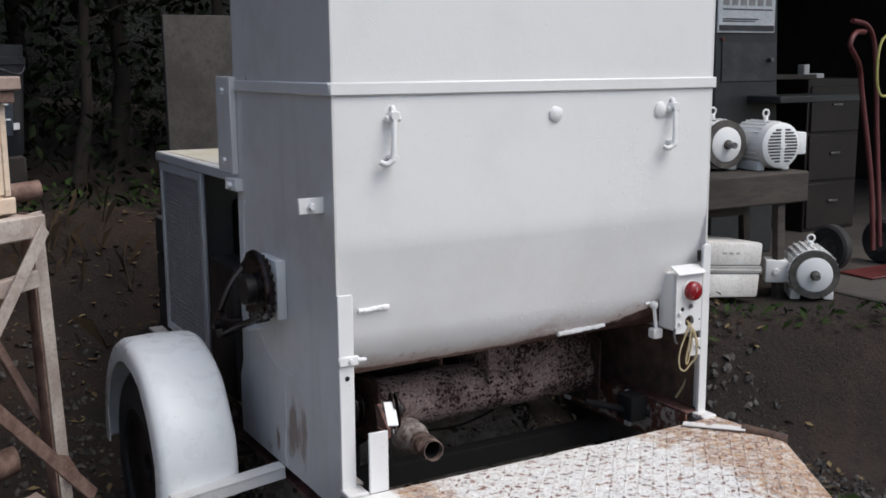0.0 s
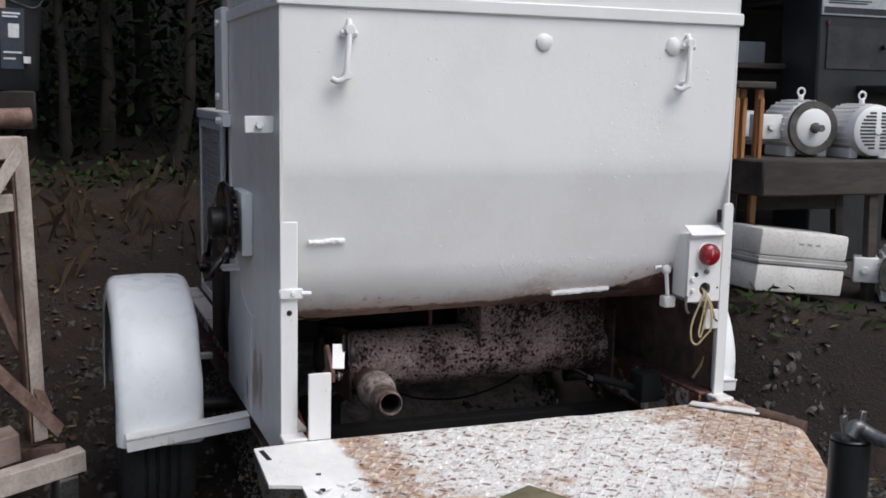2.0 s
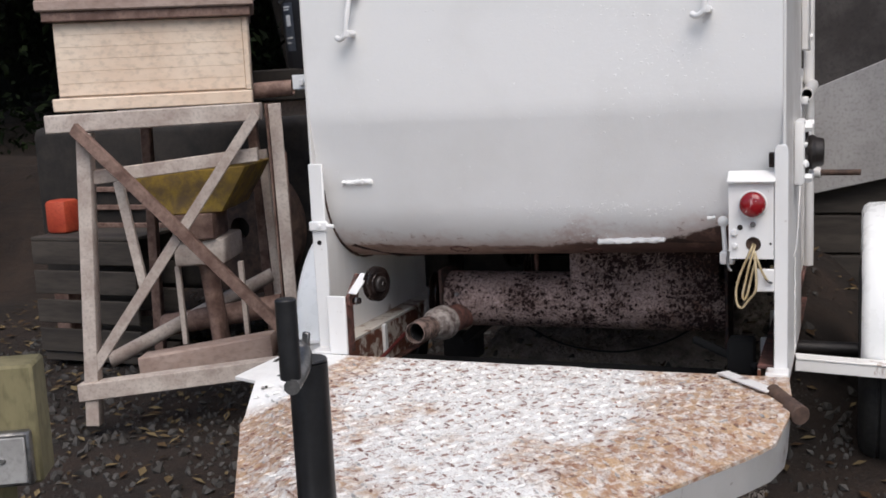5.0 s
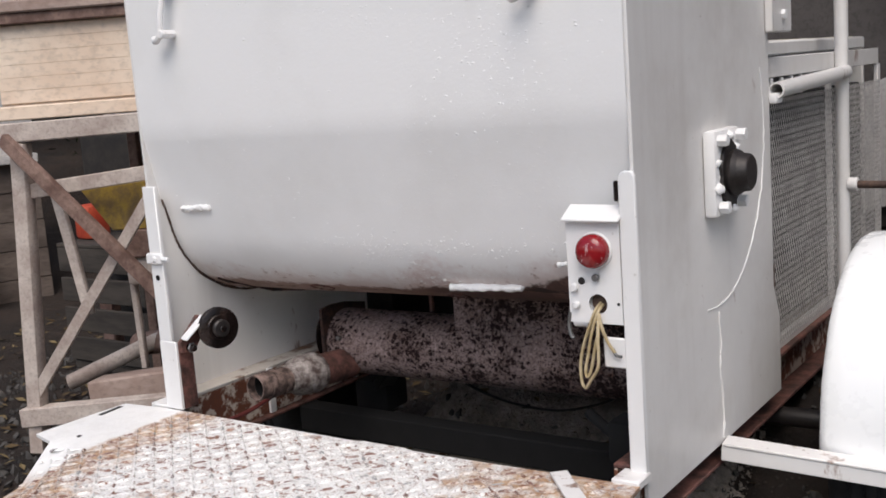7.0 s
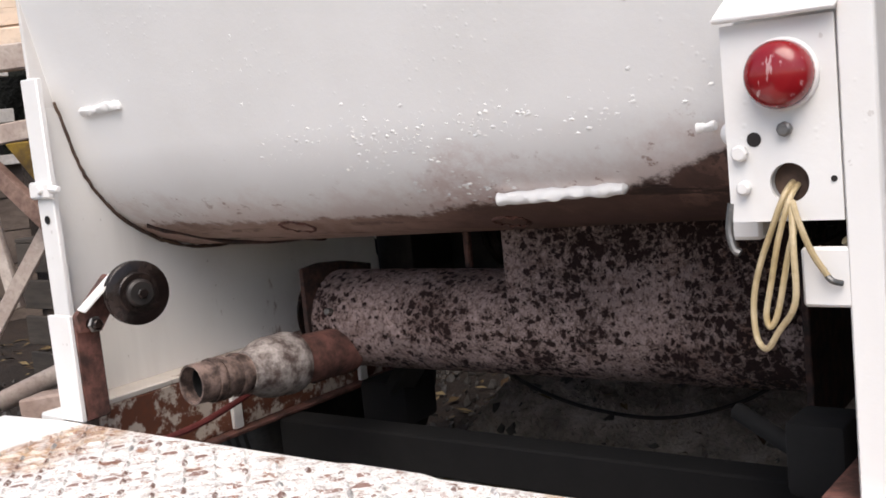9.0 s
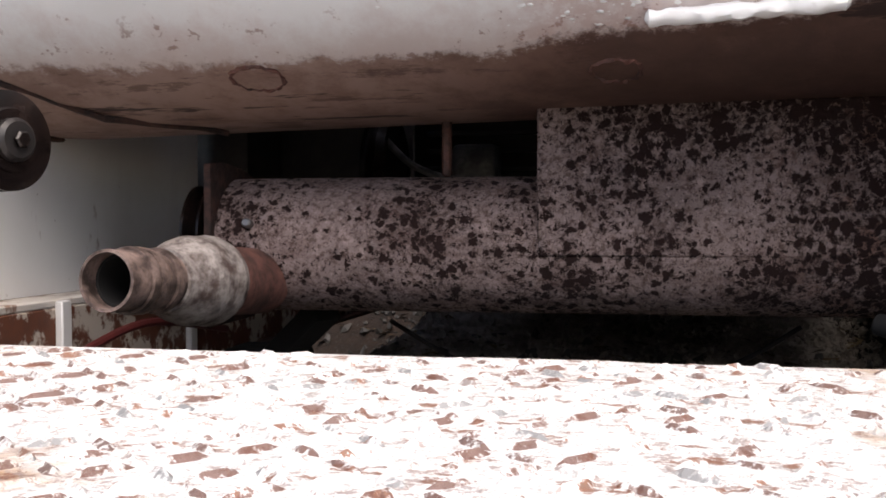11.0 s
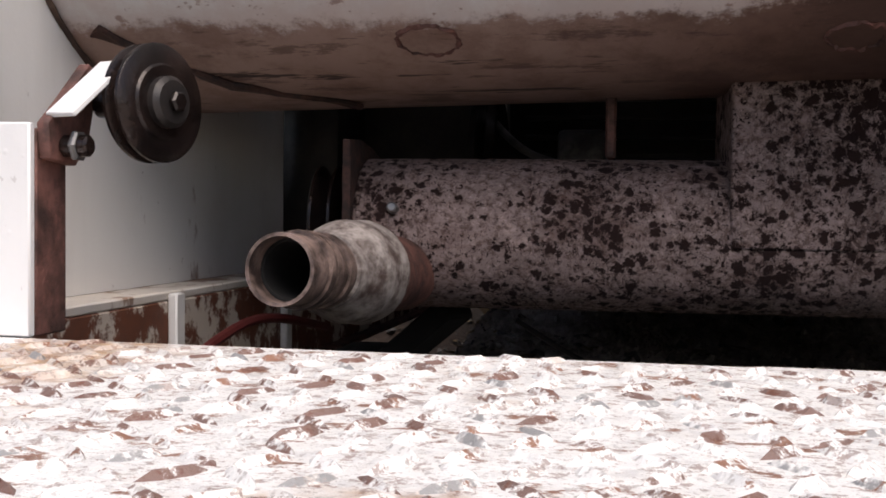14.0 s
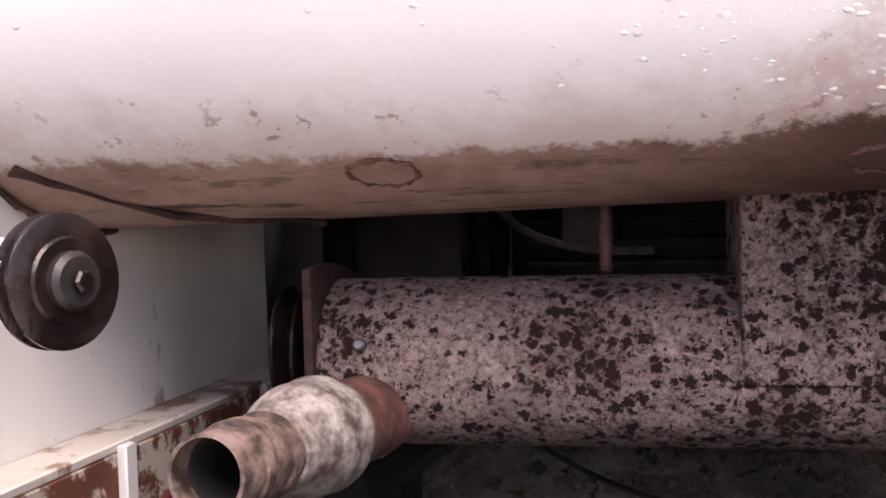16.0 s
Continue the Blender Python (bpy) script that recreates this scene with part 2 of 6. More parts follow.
def plate_paint(name, treads):
    """Worn white paint on tread plate: rust patches towards the edges, bare tops on the treads."""
    n = Nodes(name)
    x, y = n.axis(0), n.axis(1)
    white = n.mix(n.step(n.noise(16.0, 5, 0.7), 0.4, 0.7), (0.86, 0.85, 0.82) if treads else (0.85, 0.84, 0.815), (0.76, 0.745, 0.73) if treads else (0.78, 0.765, 0.74))
    brown = n.mix(n.step(n.noise(22.0, 5), 0.35, 0.65), (0.52, 0.32, 0.165), (0.34, 0.165, 0.080))
    far = n.math("MULTIPLY", n.step(y, -0.25, -0.85, 0.0, 1.0), 0.15)
    side = n.math("MULTIPLY", n.math("ADD", n.step(x, 0.86, 1.16), n.step(x, 0.40, 0.16)), 0.27)
    worn = n.math("ADD", n.noise(3.6, 6, 0.7), n.math("ADD", far, side))
    clean = n.math("MULTIPLY", n.step(n.math("ADD", x, n.math("MULTIPLY", n.noise(30.0, 4), 0.03)), 0.115, 0.14, 1.0, 0.0), n.step(y, -0.46, -0.40))
    keep = n.math("SUBTRACT", 1.0, clean)
    patch = n.math("MULTIPLY", n.step(worn, 0.60, 0.72), keep)
    patch = n.math("MULTIPLY", patch, n.step(n.noise(38.0, 5, 0.75), 0.36, 0.56, 0.25, 0.62 if treads else 0.94))
    c = n.mix(patch, white, brown)
    scuff = n.step(n.noise(20.0, 6, 0.75, (1.0, 2.2, 1.0)), 0.46, 0.62)
    c = n.mix(n.math("MULTIPLY", n.math("MULTIPLY", scuff, keep), 0.12), c, (0.50, 0.45, 0.40))
    blot = n.step(n.noise(26.0, 6, 0.75, (1.0, 1.6, 1.0)), 0.565, 0.605)
    c = n.mix(n.math("MULTIPLY", n.math("MULTIPLY", blot, keep), 0.95), c, n.mix(n.noise(60.0), (0.17, 0.055, 0.03), (0.33, 0.15, 0.08)))
    worn_grey = n.step(n.noise(48.0, 6, 0.75), 0.52, 0.60)
    c = n.mix(n.math("MULTIPLY", n.math("MULTIPLY", worn_grey, keep), 0.36), c, (0.46, 0.455, 0.45))
    speck = n.step(n.noise(95.0, 5, 0.75), 0.555, 0.60)
    c = n.mix(n.math("MULTIPLY", n.math("MULTIPLY", speck, keep), 0.62), c, n.mix(n.noise(40.0), (0.10, 0.055, 0.045), (0.30, 0.12, 0.07)))
    grit = n.step(n.noise(210.0, 3, 0.7), 0.56, 0.62)
    c = n.mix(n.math("MULTIPLY", n.math("MULTIPLY", grit, keep), 0.42), c, (0.20, 0.15, 0.125))
    if treads:
        rnd = n.geo.outputs["Random Per Island"]
        worn_off = n.math("MULTIPLY", n.step(rnd, 0.70, 0.72), n.step(n.noise(75.0, 4, 0.7), 0.45, 0.53))
        c = n.mix(n.math("MULTIPLY", worn_off, 0.9), c, n.mix(n.noise(30.0), (0.20, 0.065, 0.035), (0.09, 0.045, 0.035)))
        c = n.mix(n.math("MULTIPLY", n.step(rnd, 0.14, 0.13), n.step(n.noise(60.0, 4, 0.7), 0.45, 0.55)), c, (0.30, 0.295, 0.29))
    return n.finish(c, 0.5, n.math("ADD", n.noise(110.0, 5, 0.75), n.math("MULTIPLY", n.noise(28.0, 4, 0.7), 1.2)), 0.7, 0.0035)


M_PLATE = plate_paint("worn painted tread plate", False)
M_TREAD = plate_paint("worn treads", True)

lens_n = Nodes("red lamp plastic")
lens_c = lens_n.mix(lens_n.noise(60.0), (0.19, 0.004, 0.008), (0.29, 0.010, 0.014))
lens_f = lens_n.math("MULTIPLY", lens_n.step(lens_n.noise(150.0, 3, 0.6, (1.0, 1.0, 0.3)), 0.62, 0.68), 0.6)
M_LENS = lens_n.finish(lens_n.mix(lens_f, lens_c, (0.62, 0.40, 0.40)), 0.22)
lens_n.bsdf.inputs["Coat Weight"].default_value = 0.25



def earth():
    """Damp brown soil with trodden patches, crumbs and small pebbles."""
    n = Nodes("brown earth")
    c = n.mix(n.step(n.noise(2.2, 6, 0.65), 0.32, 0.68), (0.0125, 0.0072, 0.0045), (0.034, 0.0190, 0.0120))
    c = n.mix(n.math("MULTIPLY", n.step(n.noise(11.0, 6, 0.75), 0.45, 0.62), 0.6), c, (0.012, 0.0075, 0.005))
    peb = n.step(n.cells(58.0), 0.16, 0.30, 1.0, 0.0)
    peb = n.math("MULTIPLY", peb, n.step(n.noise(5.0, 5, 0.7), 0.40, 0.58))
    c = n.mix(n.math("MULTIPLY", peb, 0.7), c, n.mix(n.noise(23.0, 3), (0.028, 0.020, 0.016), (0.080, 0.066, 0.056)))
    h = n.math("ADD", n.math("MULTIPLY", n.noise(26.0, 6, 0.75), 0.9), n.math("MULTIPLY", peb, 0.5))
    return n.finish(c, 0.9, h, 0.9, 0.03)


M_EARTH = earth()
# Paler than the yard gravel: light under the trailer put into the colour.
M_LIT_GRAVEL = mottled("pale lit gravel", (0.15, 0.124, 0.106), (0.33, 0.288, 0.252), 11.0, 0.95, 0.0, 0.9, 75.0, None, 0.006)
M_STONE = mottled("grey gravel", (0.036, 0.032, 0.029), (0.088, 0.080, 0.074), 6.0, 0.85, 0.0, 0.4, 60.0)
M_BARK = mottled("dark bark", (0.014, 0.010, 0.008), (0.035, 0.026, 0.020), 9.0, 0.95, 0.0, 0.8, 40.0, (1, 1, 0.2))
M_CONCRETE = mottled("grey concrete", (0.30, 0.28, 0.27), (0.42, 0.40, 0.385), 2.6, 0.85, 0.0, 0.35, 70.0)
M_PANEL = mottled("dirty grey board", (0.040, 0.033, 0.030), (0.085, 0.074, 0.068), 3.0, 0.85, 0.0, 0.4, 60.0)
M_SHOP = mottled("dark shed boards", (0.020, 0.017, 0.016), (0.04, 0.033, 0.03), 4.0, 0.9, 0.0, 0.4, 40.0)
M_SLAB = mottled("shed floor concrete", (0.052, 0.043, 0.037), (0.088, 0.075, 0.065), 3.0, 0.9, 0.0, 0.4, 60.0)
M_CREAM = mottled("cream painted boards", (0.70, 0.54, 0.415), (0.80, 0.66, 0.53), 5.0, 0.7, 0.0, 0.35, 50.0, (0.3, 1, 1))
M_STAND = mottled("faded pinkish steel paint", (0.38, 0.30, 0.262), (0.60, 0.525, 0.468), 8.0, 0.65, 0.0, 0.35)
M_STAND_RUST = mottled("rusty stand steel", (0.12, 0.065, 0.05), (0.28, 0.18, 0.145), 14.0, 0.75, 0.0, 0.5)
M_TIMBER = mottled("grey weathered timber", (0.030, 0.024, 0.020), (0.070, 0.057, 0.047), 10.0, 0.85, 0.0, 0.5, 60.0, (0.15, 1, 1))
M_GREENWOOD = mottled("greenish treated timber", (0.105, 0.092, 0.045), (0.215, 0.185, 0.098), 7.0, 0.8, 0.0, 0.5, 70.0, (1.0, 1.0, 0.45))
M_BUCKET = mottled("black plastic", (0.012, 0.013, 0.016), (0.022, 0.023, 0.027), 6.0, 0.4, 0.0, 0.1)
M_MOTOR = white_paint("motor white", (0.80, 0.80, 0.79), 0.15, 0.0, 0.1, 0.35)
M_MOTOR_DARK = mottled("dull motor grey", (0.07, 0.065, 0.06), (0.15, 0.135, 0.12), 14.0, 0.6, 0.3, 0.3)
M_COOLER = mottled("off-white plastic", (0.60, 0.57, 0.54), (0.72, 0.70, 0.67), 5.0, 0.55, 0.0, 0.15)
M_COOLER_BAND = mottled("grey plastic band", (0.28, 0.27, 0.26), (0.38, 0.37, 0.36), 8.0, 0.5, 0.0, 0.1)
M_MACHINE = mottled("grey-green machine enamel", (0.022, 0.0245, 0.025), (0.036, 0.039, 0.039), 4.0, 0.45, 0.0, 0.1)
M_SIGN = mottled("pale printed plate", (0.62, 0.63, 0.64), (0.72, 0.73, 0.74), 8.0, 0.4, 0.0, 0.05)
M_INK = mottled("dark print", (0.03, 0.03, 0.034), (0.06, 0.06, 0.065), 8.0, 0.5, 0.0, 0.05)
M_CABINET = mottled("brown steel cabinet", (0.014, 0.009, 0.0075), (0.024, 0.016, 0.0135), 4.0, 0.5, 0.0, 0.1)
M_RED = mottled("dull red paint", (0.085, 0.014, 0.014), (0.14, 0.03, 0.028), 7.0, 0.5, 0.0, 0.2)
M_OLDRED = mottled("faded dark red steel", (0.030, 0.008, 0.008), (0.070, 0.018, 0.016), 5.0, 0.55, 0.0, 0.2)
M_ORANGE = mottled("orange varnished wood", (0.34, 0.14, 0.05), (0.46, 0.22, 0.09), 12.0, 0.5, 0.0, 0.2, 60.0, (1, 1, 0.15))
M_YELLOW = mottled("chipped yellow paint", (0.42, 0.27, 0.04), (0.16, 0.10, 0.05), 16.0, 0.6, 0.0, 0.3)
M_ROPE = mottled("yellow rope", (0.45, 0.42, 0.10), (0.55, 0.52, 0.20), 40.0, 0.8, 0.0, 0.3)


def leaf_material(name, a, b):
    n = Nodes(name)
    c = n.mix(n.geo.outputs["Random Per Island"], a, b)
    n.bsdf.inputs["Specular IOR Level"].default_value = 0.12
    return n.finish(c, 0.8, n.noise(60.0), 0.2, 0.002)


# Nearly black leaves: the deep shade of the woods is in the colour.
M_LEAF = leaf_material("shade-darkened woodland leaves", (0.002, 0.004, 0.0015), (0.009, 0.015, 0.004))
M_WEED = leaf_material("fresh weeds", (0.010, 0.022, 0.005), (0.030, 0.050, 0.013))
M_LITTER = leaf_material("fallen leaves", (0.05, 0.028, 0.016), (0.20, 0.15, 0.08))
M_DRYGRASS = leaf_material("dry grass", (0.04, 0.027, 0.017), (0.085, 0.060, 0.038))

# ---------------------------------------------------------------- builders
def origin_of(ob):
    while ob.parent:
        ob = ob.parent
    return ob.location.copy()


def link(name, bm, material, offset=(0, 0, 0), smooth=38):
    mesh = bpy.data.meshes.new(name)
    bmesh.ops.translate(bm, verts=bm.verts, vec=-Vector(offset))
    bmesh.ops.recalc_face_normals(bm, faces=bm.faces)
    for f in bm.faces:
        f.smooth = True
    bm.to_mesh(mesh)
    bm.free()
    mesh.set_sharp_from_angle(angle=radians(smooth))
    mesh.materials.append(material)
    return new(name, mesh)


def thing(name, base, label, category, group="", kind=""):
    ob = new(name)
    ob.location = base
    ob.empty_display_size = 0.1
    return tagged(ob, label, category, group, kind)


def part(name, bm, material, parent, label="", smooth=38):
    """One mesh in world coordinates, made a child of a thing or of a part of it."""
    ob = link(name, bm, material, origin_of(parent), smooth)
    ob.parent = parent
    if label:
        ob["label"] = label
    return ob


def single(name, bm, material, label, category="", kind="", group="", smooth=38):
    """A top-level mesh with its origin at the middle of its base."""
    lo = [min(v.co[i] for v in bm.verts) for i in range(3)]
    hi = [max(v.co[i] for v in bm.verts) for i in range(3)]
    base = ((lo[0] + hi[0]) / 2, (lo[1] + hi[1]) / 2, lo[2])
    ob = link(name, bm, material, base, smooth)
    ob.location = base
    return tagged(ob, label, category, group, kind)


def merge(bm, other, m=None):
    mesh = bpy.data.meshes.new("temporary")
    if m is not None:
        other.transform(m)
    other.to_mesh(mesh)
    other.free()
    bm.from_mesh(mesh)
    bpy.data.meshes.remove(mesh)
    return bm


def block(lo, hi, bevel=0.004, bm=None, m=None, seg=1):
    """A bevelled box between two corners."""
    b = bmesh.new()
    bmesh.ops.create_cube(b, size=1.0)
    lo, hi = Vector(lo), Vector(hi)
    b.transform(Matrix.Translation((lo + hi) / 2) @ Matrix.Diagonal((*(hi - lo), 1)))
    if bevel:
        w = min(bevel, 0.45 * min(abs(c) for c in hi - lo))
        bmesh.ops.bevel(b, geom=b.edges, offset=w, segments=seg, affect="EDGES", profile=0.5)
    if bm is None:
        if m is not None:
            b.transform(m)
        return b
    return merge(bm, b, m)


def frame_along(a, b, up=(0, 0, 1)):
    """A matrix whose z axis runs from a to b."""
    a, b = Vector(a), Vector(b)
    z = (b - a).normalized()
    u = Vector(up)
    if abs(z.dot(u)) > 0.98:
        u = Vector((0, 1, 0))
    x = u.cross(z).normalized()
    y = z.cross(x)
    return Matrix(((x.x, y.x, z.x, a.x), (x.y, y.y, z.y, a.y), (x.z, y.z, z.z, a.z), (0, 0, 0, 1)))


def bar(a, b, w, h, bevel=0.003, bm=None, up=(0, 0, 1)):
    """A square bar from a to b; w across, h along up."""
    length = (Vector(b) - Vector(a)).length
    return block((-w / 2, -h / 2, 0), (w / 2, h / 2, length), bevel, bm, frame_along(a, b, up))


def lathe(profile, a, b, seg=32, bm=None, up=(0, 0, 1), ends=True):
    """A turned body: profile is (distance along a-b, radius) pairs."""
    bm2 = bmesh.new()
    rings = []
    for d, r in profile:
        rings.append([bm2.verts.new((r * math.cos(2 * math.pi * i / seg), r * math.sin(2 * math.pi * i / seg), d)) for i in range(seg)])
    for p, q in zip(rings, rings[1:]):
        for i in range(seg):
            bm2.faces.new((p[i], p[(i + 1) % seg], q[(i + 1) % seg], q[i]))
    if ends and profile[0][1] > 1e-4 and profile[0] != profile[-1]:
        bm2.faces.new(rings[0][::-1])
    if ends and profile[-1][1] > 1e-4 and profile[0] != profile[-1]:
        bm2.faces.new(rings[-1])
    bmesh.ops.remove_doubles(bm2, verts=bm2.verts, dist=1e-5)
    m = frame_along(a, b, up)
    if bm is None:
        bm2.transform(m)
        return bm2
    return merge(bm, bm2, m)


def rod(a, b, r, seg=16, bm=None, soft=0.002):
    length = (Vector(b) - Vector(a)).length
    s = min(soft, r * 0.4, length * 0.4)
    return lathe([(0, r - s), (s, r), (length - s, r), (length, r - s)], a, b, seg, bm)


def hollow(a, b, r, wall, seg=28, bm=None):
    """An open pipe with wall thickness."""
    length = (Vector(b) - Vector(a)).length
    return lathe([(0, r - wall), (0, r), (length, r), (length, r - wall), (0, r - wall)], a, b, seg, bm)


def tube(points, r, seg=10, bm=None, closed=False, steps=8):
    """A round tube along a smooth curve through the points."""
    pts = [Vector(p) for p in points]
    path = []
    n = len(pts)
    for i in range(n if closed else n - 1):
        p0 = pts[(i - 1) % n] if closed or i > 0 else pts[i]
        p1, p2 = pts[i], pts[(i + 1) % n]
        p3 = pts[(i + 2) % n] if closed or i + 2 < n else p2
        for k in range(steps):
            t = k / steps
            path.append(0.5 * (2 * p1 + (p2 - p0) * t + (2 * p0 - 5 * p1 + 4 * p2 - p3) * t * t + (3 * p1 - p0 - 3 * p2 + p3) * t ** 3))
    if not closed:
        path.append(pts[-1])
    b = bm or bmesh.new()
    rings = []
    normal = None
    for i, p in enumerate(path):
        d = (path[(i + 1) % len(path)] if closed or i + 1 < len(path) else p) - (path[i - 1] if closed or i else p)
        d.normalize()
        if normal is None:
            normal = d.orthogonal().normalized()
        normal = (normal - d * normal.dot(d)).normalized()
        side = d.cross(normal)
        rings.append([b.verts.new(p + r * (math.cos(2 * math.pi * k / seg) * normal + math.sin(2 * math.pi * k / seg) * side)) for k in range(seg)])
    pairs = list(zip(rings, rings[1:])) + ([(rings[-1], rings[0])] if closed else [])
    for p, q in pairs:
        for k in range(seg):
            b.faces.new((p[k], p[(k + 1) % seg], q[(k + 1) % seg], q[k]))
    if not closed:
        b.faces.new(rings[0][::-1])
        b.faces.new(rings[-1])
    return b


def prism(outline, depth, m, bevel=0.0, bm=None):
    """A flat outline in the xy plane of m, thickened along its z."""
    b = bmesh.new()
    face = b.faces.new([b.verts.new((x, y, 0)) for x, y in outline])
    out = bmesh.ops.extrude_face_region(b, geom=[face])
    bmesh.ops.translate(b, verts=[v for v in out["geom"] if isinstance(v, bmesh.types.BMVert)], vec=(0, 0, depth))
    if bevel:
        bmesh.ops.bevel(b, geom=b.edges, offset=bevel, segments=1, affect="EDGES", profile=0.5)
    if bm is None:
        b.transform(m)
        return b
    return merge(bm, b, m)


# planes to draw outlines in: outline x, y become world axes
YZ = Matrix(((0, 0, 1, 0), (1, 0, 0, 0), (0, 1, 0, 0), (0, 0, 0, 1)))      # (y, z), thick along +x
XZ = Matrix(((1, 0, 0, 0), (0, 0, -1, 0), (0, 1, 0, 0), (0, 0, 0, 1)))     # (x, z), thick along -y


def yz(x):
    return Matrix.Translation((x, 0, 0)) @ YZ


def xz(y):
    return Matrix.Translation((0, y, 0)) @ XZ


def xy(z):
    return Matrix.Translation((0, 0, z))


def arc(cx, cy, r, a0, a1, n):
    return [(cx + r * math.cos(radians(a0 + (a1 - a0) * i / n)), cy + r * math.sin(radians(a0 + (a1 - a0) * i / n))) for i in range(n + 1)]


def smooth(v, a, b):
    t = max(0.0, min(1.0, (v - a) / (b - a)))
    return t * t * (3 - 2 * t)


# ---------------------------------------------------------------- ground
def ground_z(x, y):
    left = smooth(y, 2.5, 4.3) * 0.72 + smooth(y, 4.3, 9.0) * 0.5
    s = (x - 2.2) * 0.41 + (y - 1.0) * 0.91
    right = smooth(s, -0.55, 0.0) * 0.49
    k = smooth(x, 1.75, 2.05) * smooth(x, 1.2, 2.2)
    h = left * (1 - k) + right * k
    h += 0.075 * math.exp(-((x - 2.25) ** 2 + (y - 1.12) ** 2) / 0.03)
    # Made-up rise under the trailer, so that its gravel shows as lit.
    h += (0.34 * smooth(y, 0.42, 1.10) + 0.11 * smooth(y, 1.2, 1.9)) * smooth(x, -0.12, 0.30) * (1 - smooth(x, 1.25, 1.75)) * (1 - smooth(y, 2.4, 3.4))
    rough = noise.noise(Vector((x * 1.3, y * 1.3, 0))) * 0.035 + noise.noise(Vector((x * 5, y * 5, 3))) * 0.012
    slope = smooth(y, 2.3, 3.0) * (1 - smooth(y, 4.6, 5.5)) * (1 - k)
    rough += slope * noise.noise(Vector((x * 2.1, y * 2.1, 9))) * 0.12
    flat = k * smooth(s, -0.1, 0.25)
    return h + rough * (1 - 0.85 * flat)


def build_ground():
    fine = [i * 0.06 - 2.6 for i in range(105)]
    xs = [-400, -120, -40, -18, -10, -7, -5.5, -4.5, -3.8, -3.2] + [v - 0.2 for v in fine] + [3.7, 4.0, 4.4, 5, 6, 8, 12, 20, 45, 120, 400]
    ys = [-400, -120, -40, -18, -9, -6, -4.5, -3.5] + [i * 0.06 - 3.0 for i in range(140)] + [5.6, 5.9, 6.4, 7, 8, 9, 11, 15, 25, 60, 150, 400]
    bm = bmesh.new()
    grid = [[bm.verts.new((x, y, ground_z(x, y))) for y in ys] for x in xs]
    for i in range(len(xs) - 1):
        for j in range(len(ys) - 1):
            bm.faces.new((grid[i][j], grid[i + 1][j], grid[i + 1][j + 1], grid[i][j + 1]))
    ob = link("ground", bm, M_EARTH, (0, 0, 0), 180)
    tagged(ob, "damp brown earth yard with a low cut bank", "ground", "", "structure")


def scatter(name, count, place, make, material, label, category, seed):
    """Many small pieces in one mesh of kind stuff."""
    rng = random.Random(seed)
    verts, faces = [], []
    for _ in range(count):
        p = place(rng)
        if p is None:
            continue
        v, f = make(rng, Vector(p))
        k = len(verts)
        verts += v
        faces += [tuple(i + k for i in q) for q in f]
    mesh = bpy.data.meshes.new(name)
    mesh.from_pydata([tuple(v) for v in verts], [], faces)
    mesh.materials.append(material)
    return tagged(new(name, mesh), label, category, "", "stuff")


def stone(rng, p):
    r = 0.006 + 0.015 * rng.random() ** 2.5
    turn = Euler((rng.random() * 6, rng.random() * 6, rng.random() * 6)).to_matrix()
    s = Vector((1 + 0.5 * rng.random(), 1, 0.55 + 0.3 * rng.random()))
    base = [(1, 0, 0), (-1, 0, 0), (0, 1, 0), (0, -1, 0), (0, 0, 1), (0, 0, -1), (0.7, 0.7, 0.3), (-0.7, 0.65, 0.2)]
    v = [p + turn @ Vector((a * s.x, b * s.y, c * s.z)) * r * (0.8 + 0.4 * rng.random()) + Vector((0, 0, r * 0.3)) for a, b, c in base]
    f = [(0, 6, 4), (6, 2, 4), (2, 7, 4), (7, 1, 4), (1, 3, 4), (3, 0, 4), (6, 0, 5), (2, 6, 5), (7, 2, 5), (1, 7, 5), (3, 1, 5), (0, 3, 5)]
    return v, f


def crumb(rng, p):
    """A small broken stone."""
    v, f = stone(rng, p)
    k = 0.18 + 0.34 * rng.random() ** 2
    return [p + (q - p) * k for q in v], f


def leaf_quad(size, flat=0.3):
    def make(rng, p):
        s = size * (0.5 + rng.random())
        a = Euler((rng.uniform(-1, 1) * 3 * flat, rng.uniform(-1, 1) * 3 * flat, rng.random() * 6.28)).to_matrix()
        pts = [(-s, 0, 0), (0, -0.45 * s, 0.1 * s), (s, 0, 0), (0, 0.45 * s, 0.1 * s)]
        return [p + a @ Vector(q) for q in pts], [(0, 1, 2), (0, 2, 3)]
    return make


def blade(height):
    def make(rng, p):
        h = height * (0.4 + rng.random())
        a = rng.random() * 6.28
        lean = Vector((math.cos(a), math.sin(a), 0)) * h * rng.uniform(0.2, 0.9)
        w = Vector((-math.sin(a), math.cos(a), 0)) * 0.004
        return [p - w, p + w, p + lean * 0.4 + Vector((0, 0, h * 0.6)) + w * 0.7, p + lean + Vector((0, 0, h * 0.8))], [(0, 1, 2), (0, 2, 3)]
    return make


def on_ground(x, y, up=0.0):
    return (x, y, ground_z(x, y) + up)


build_ground()

# ---------------------------------------------------------------- the mixer trailer
mixer = thing("mixer_trailer", (0.64, 0.6, 0.0), "old white-painted mortar mixer on a two-wheeled trailer with rusty underparts", "mixer")

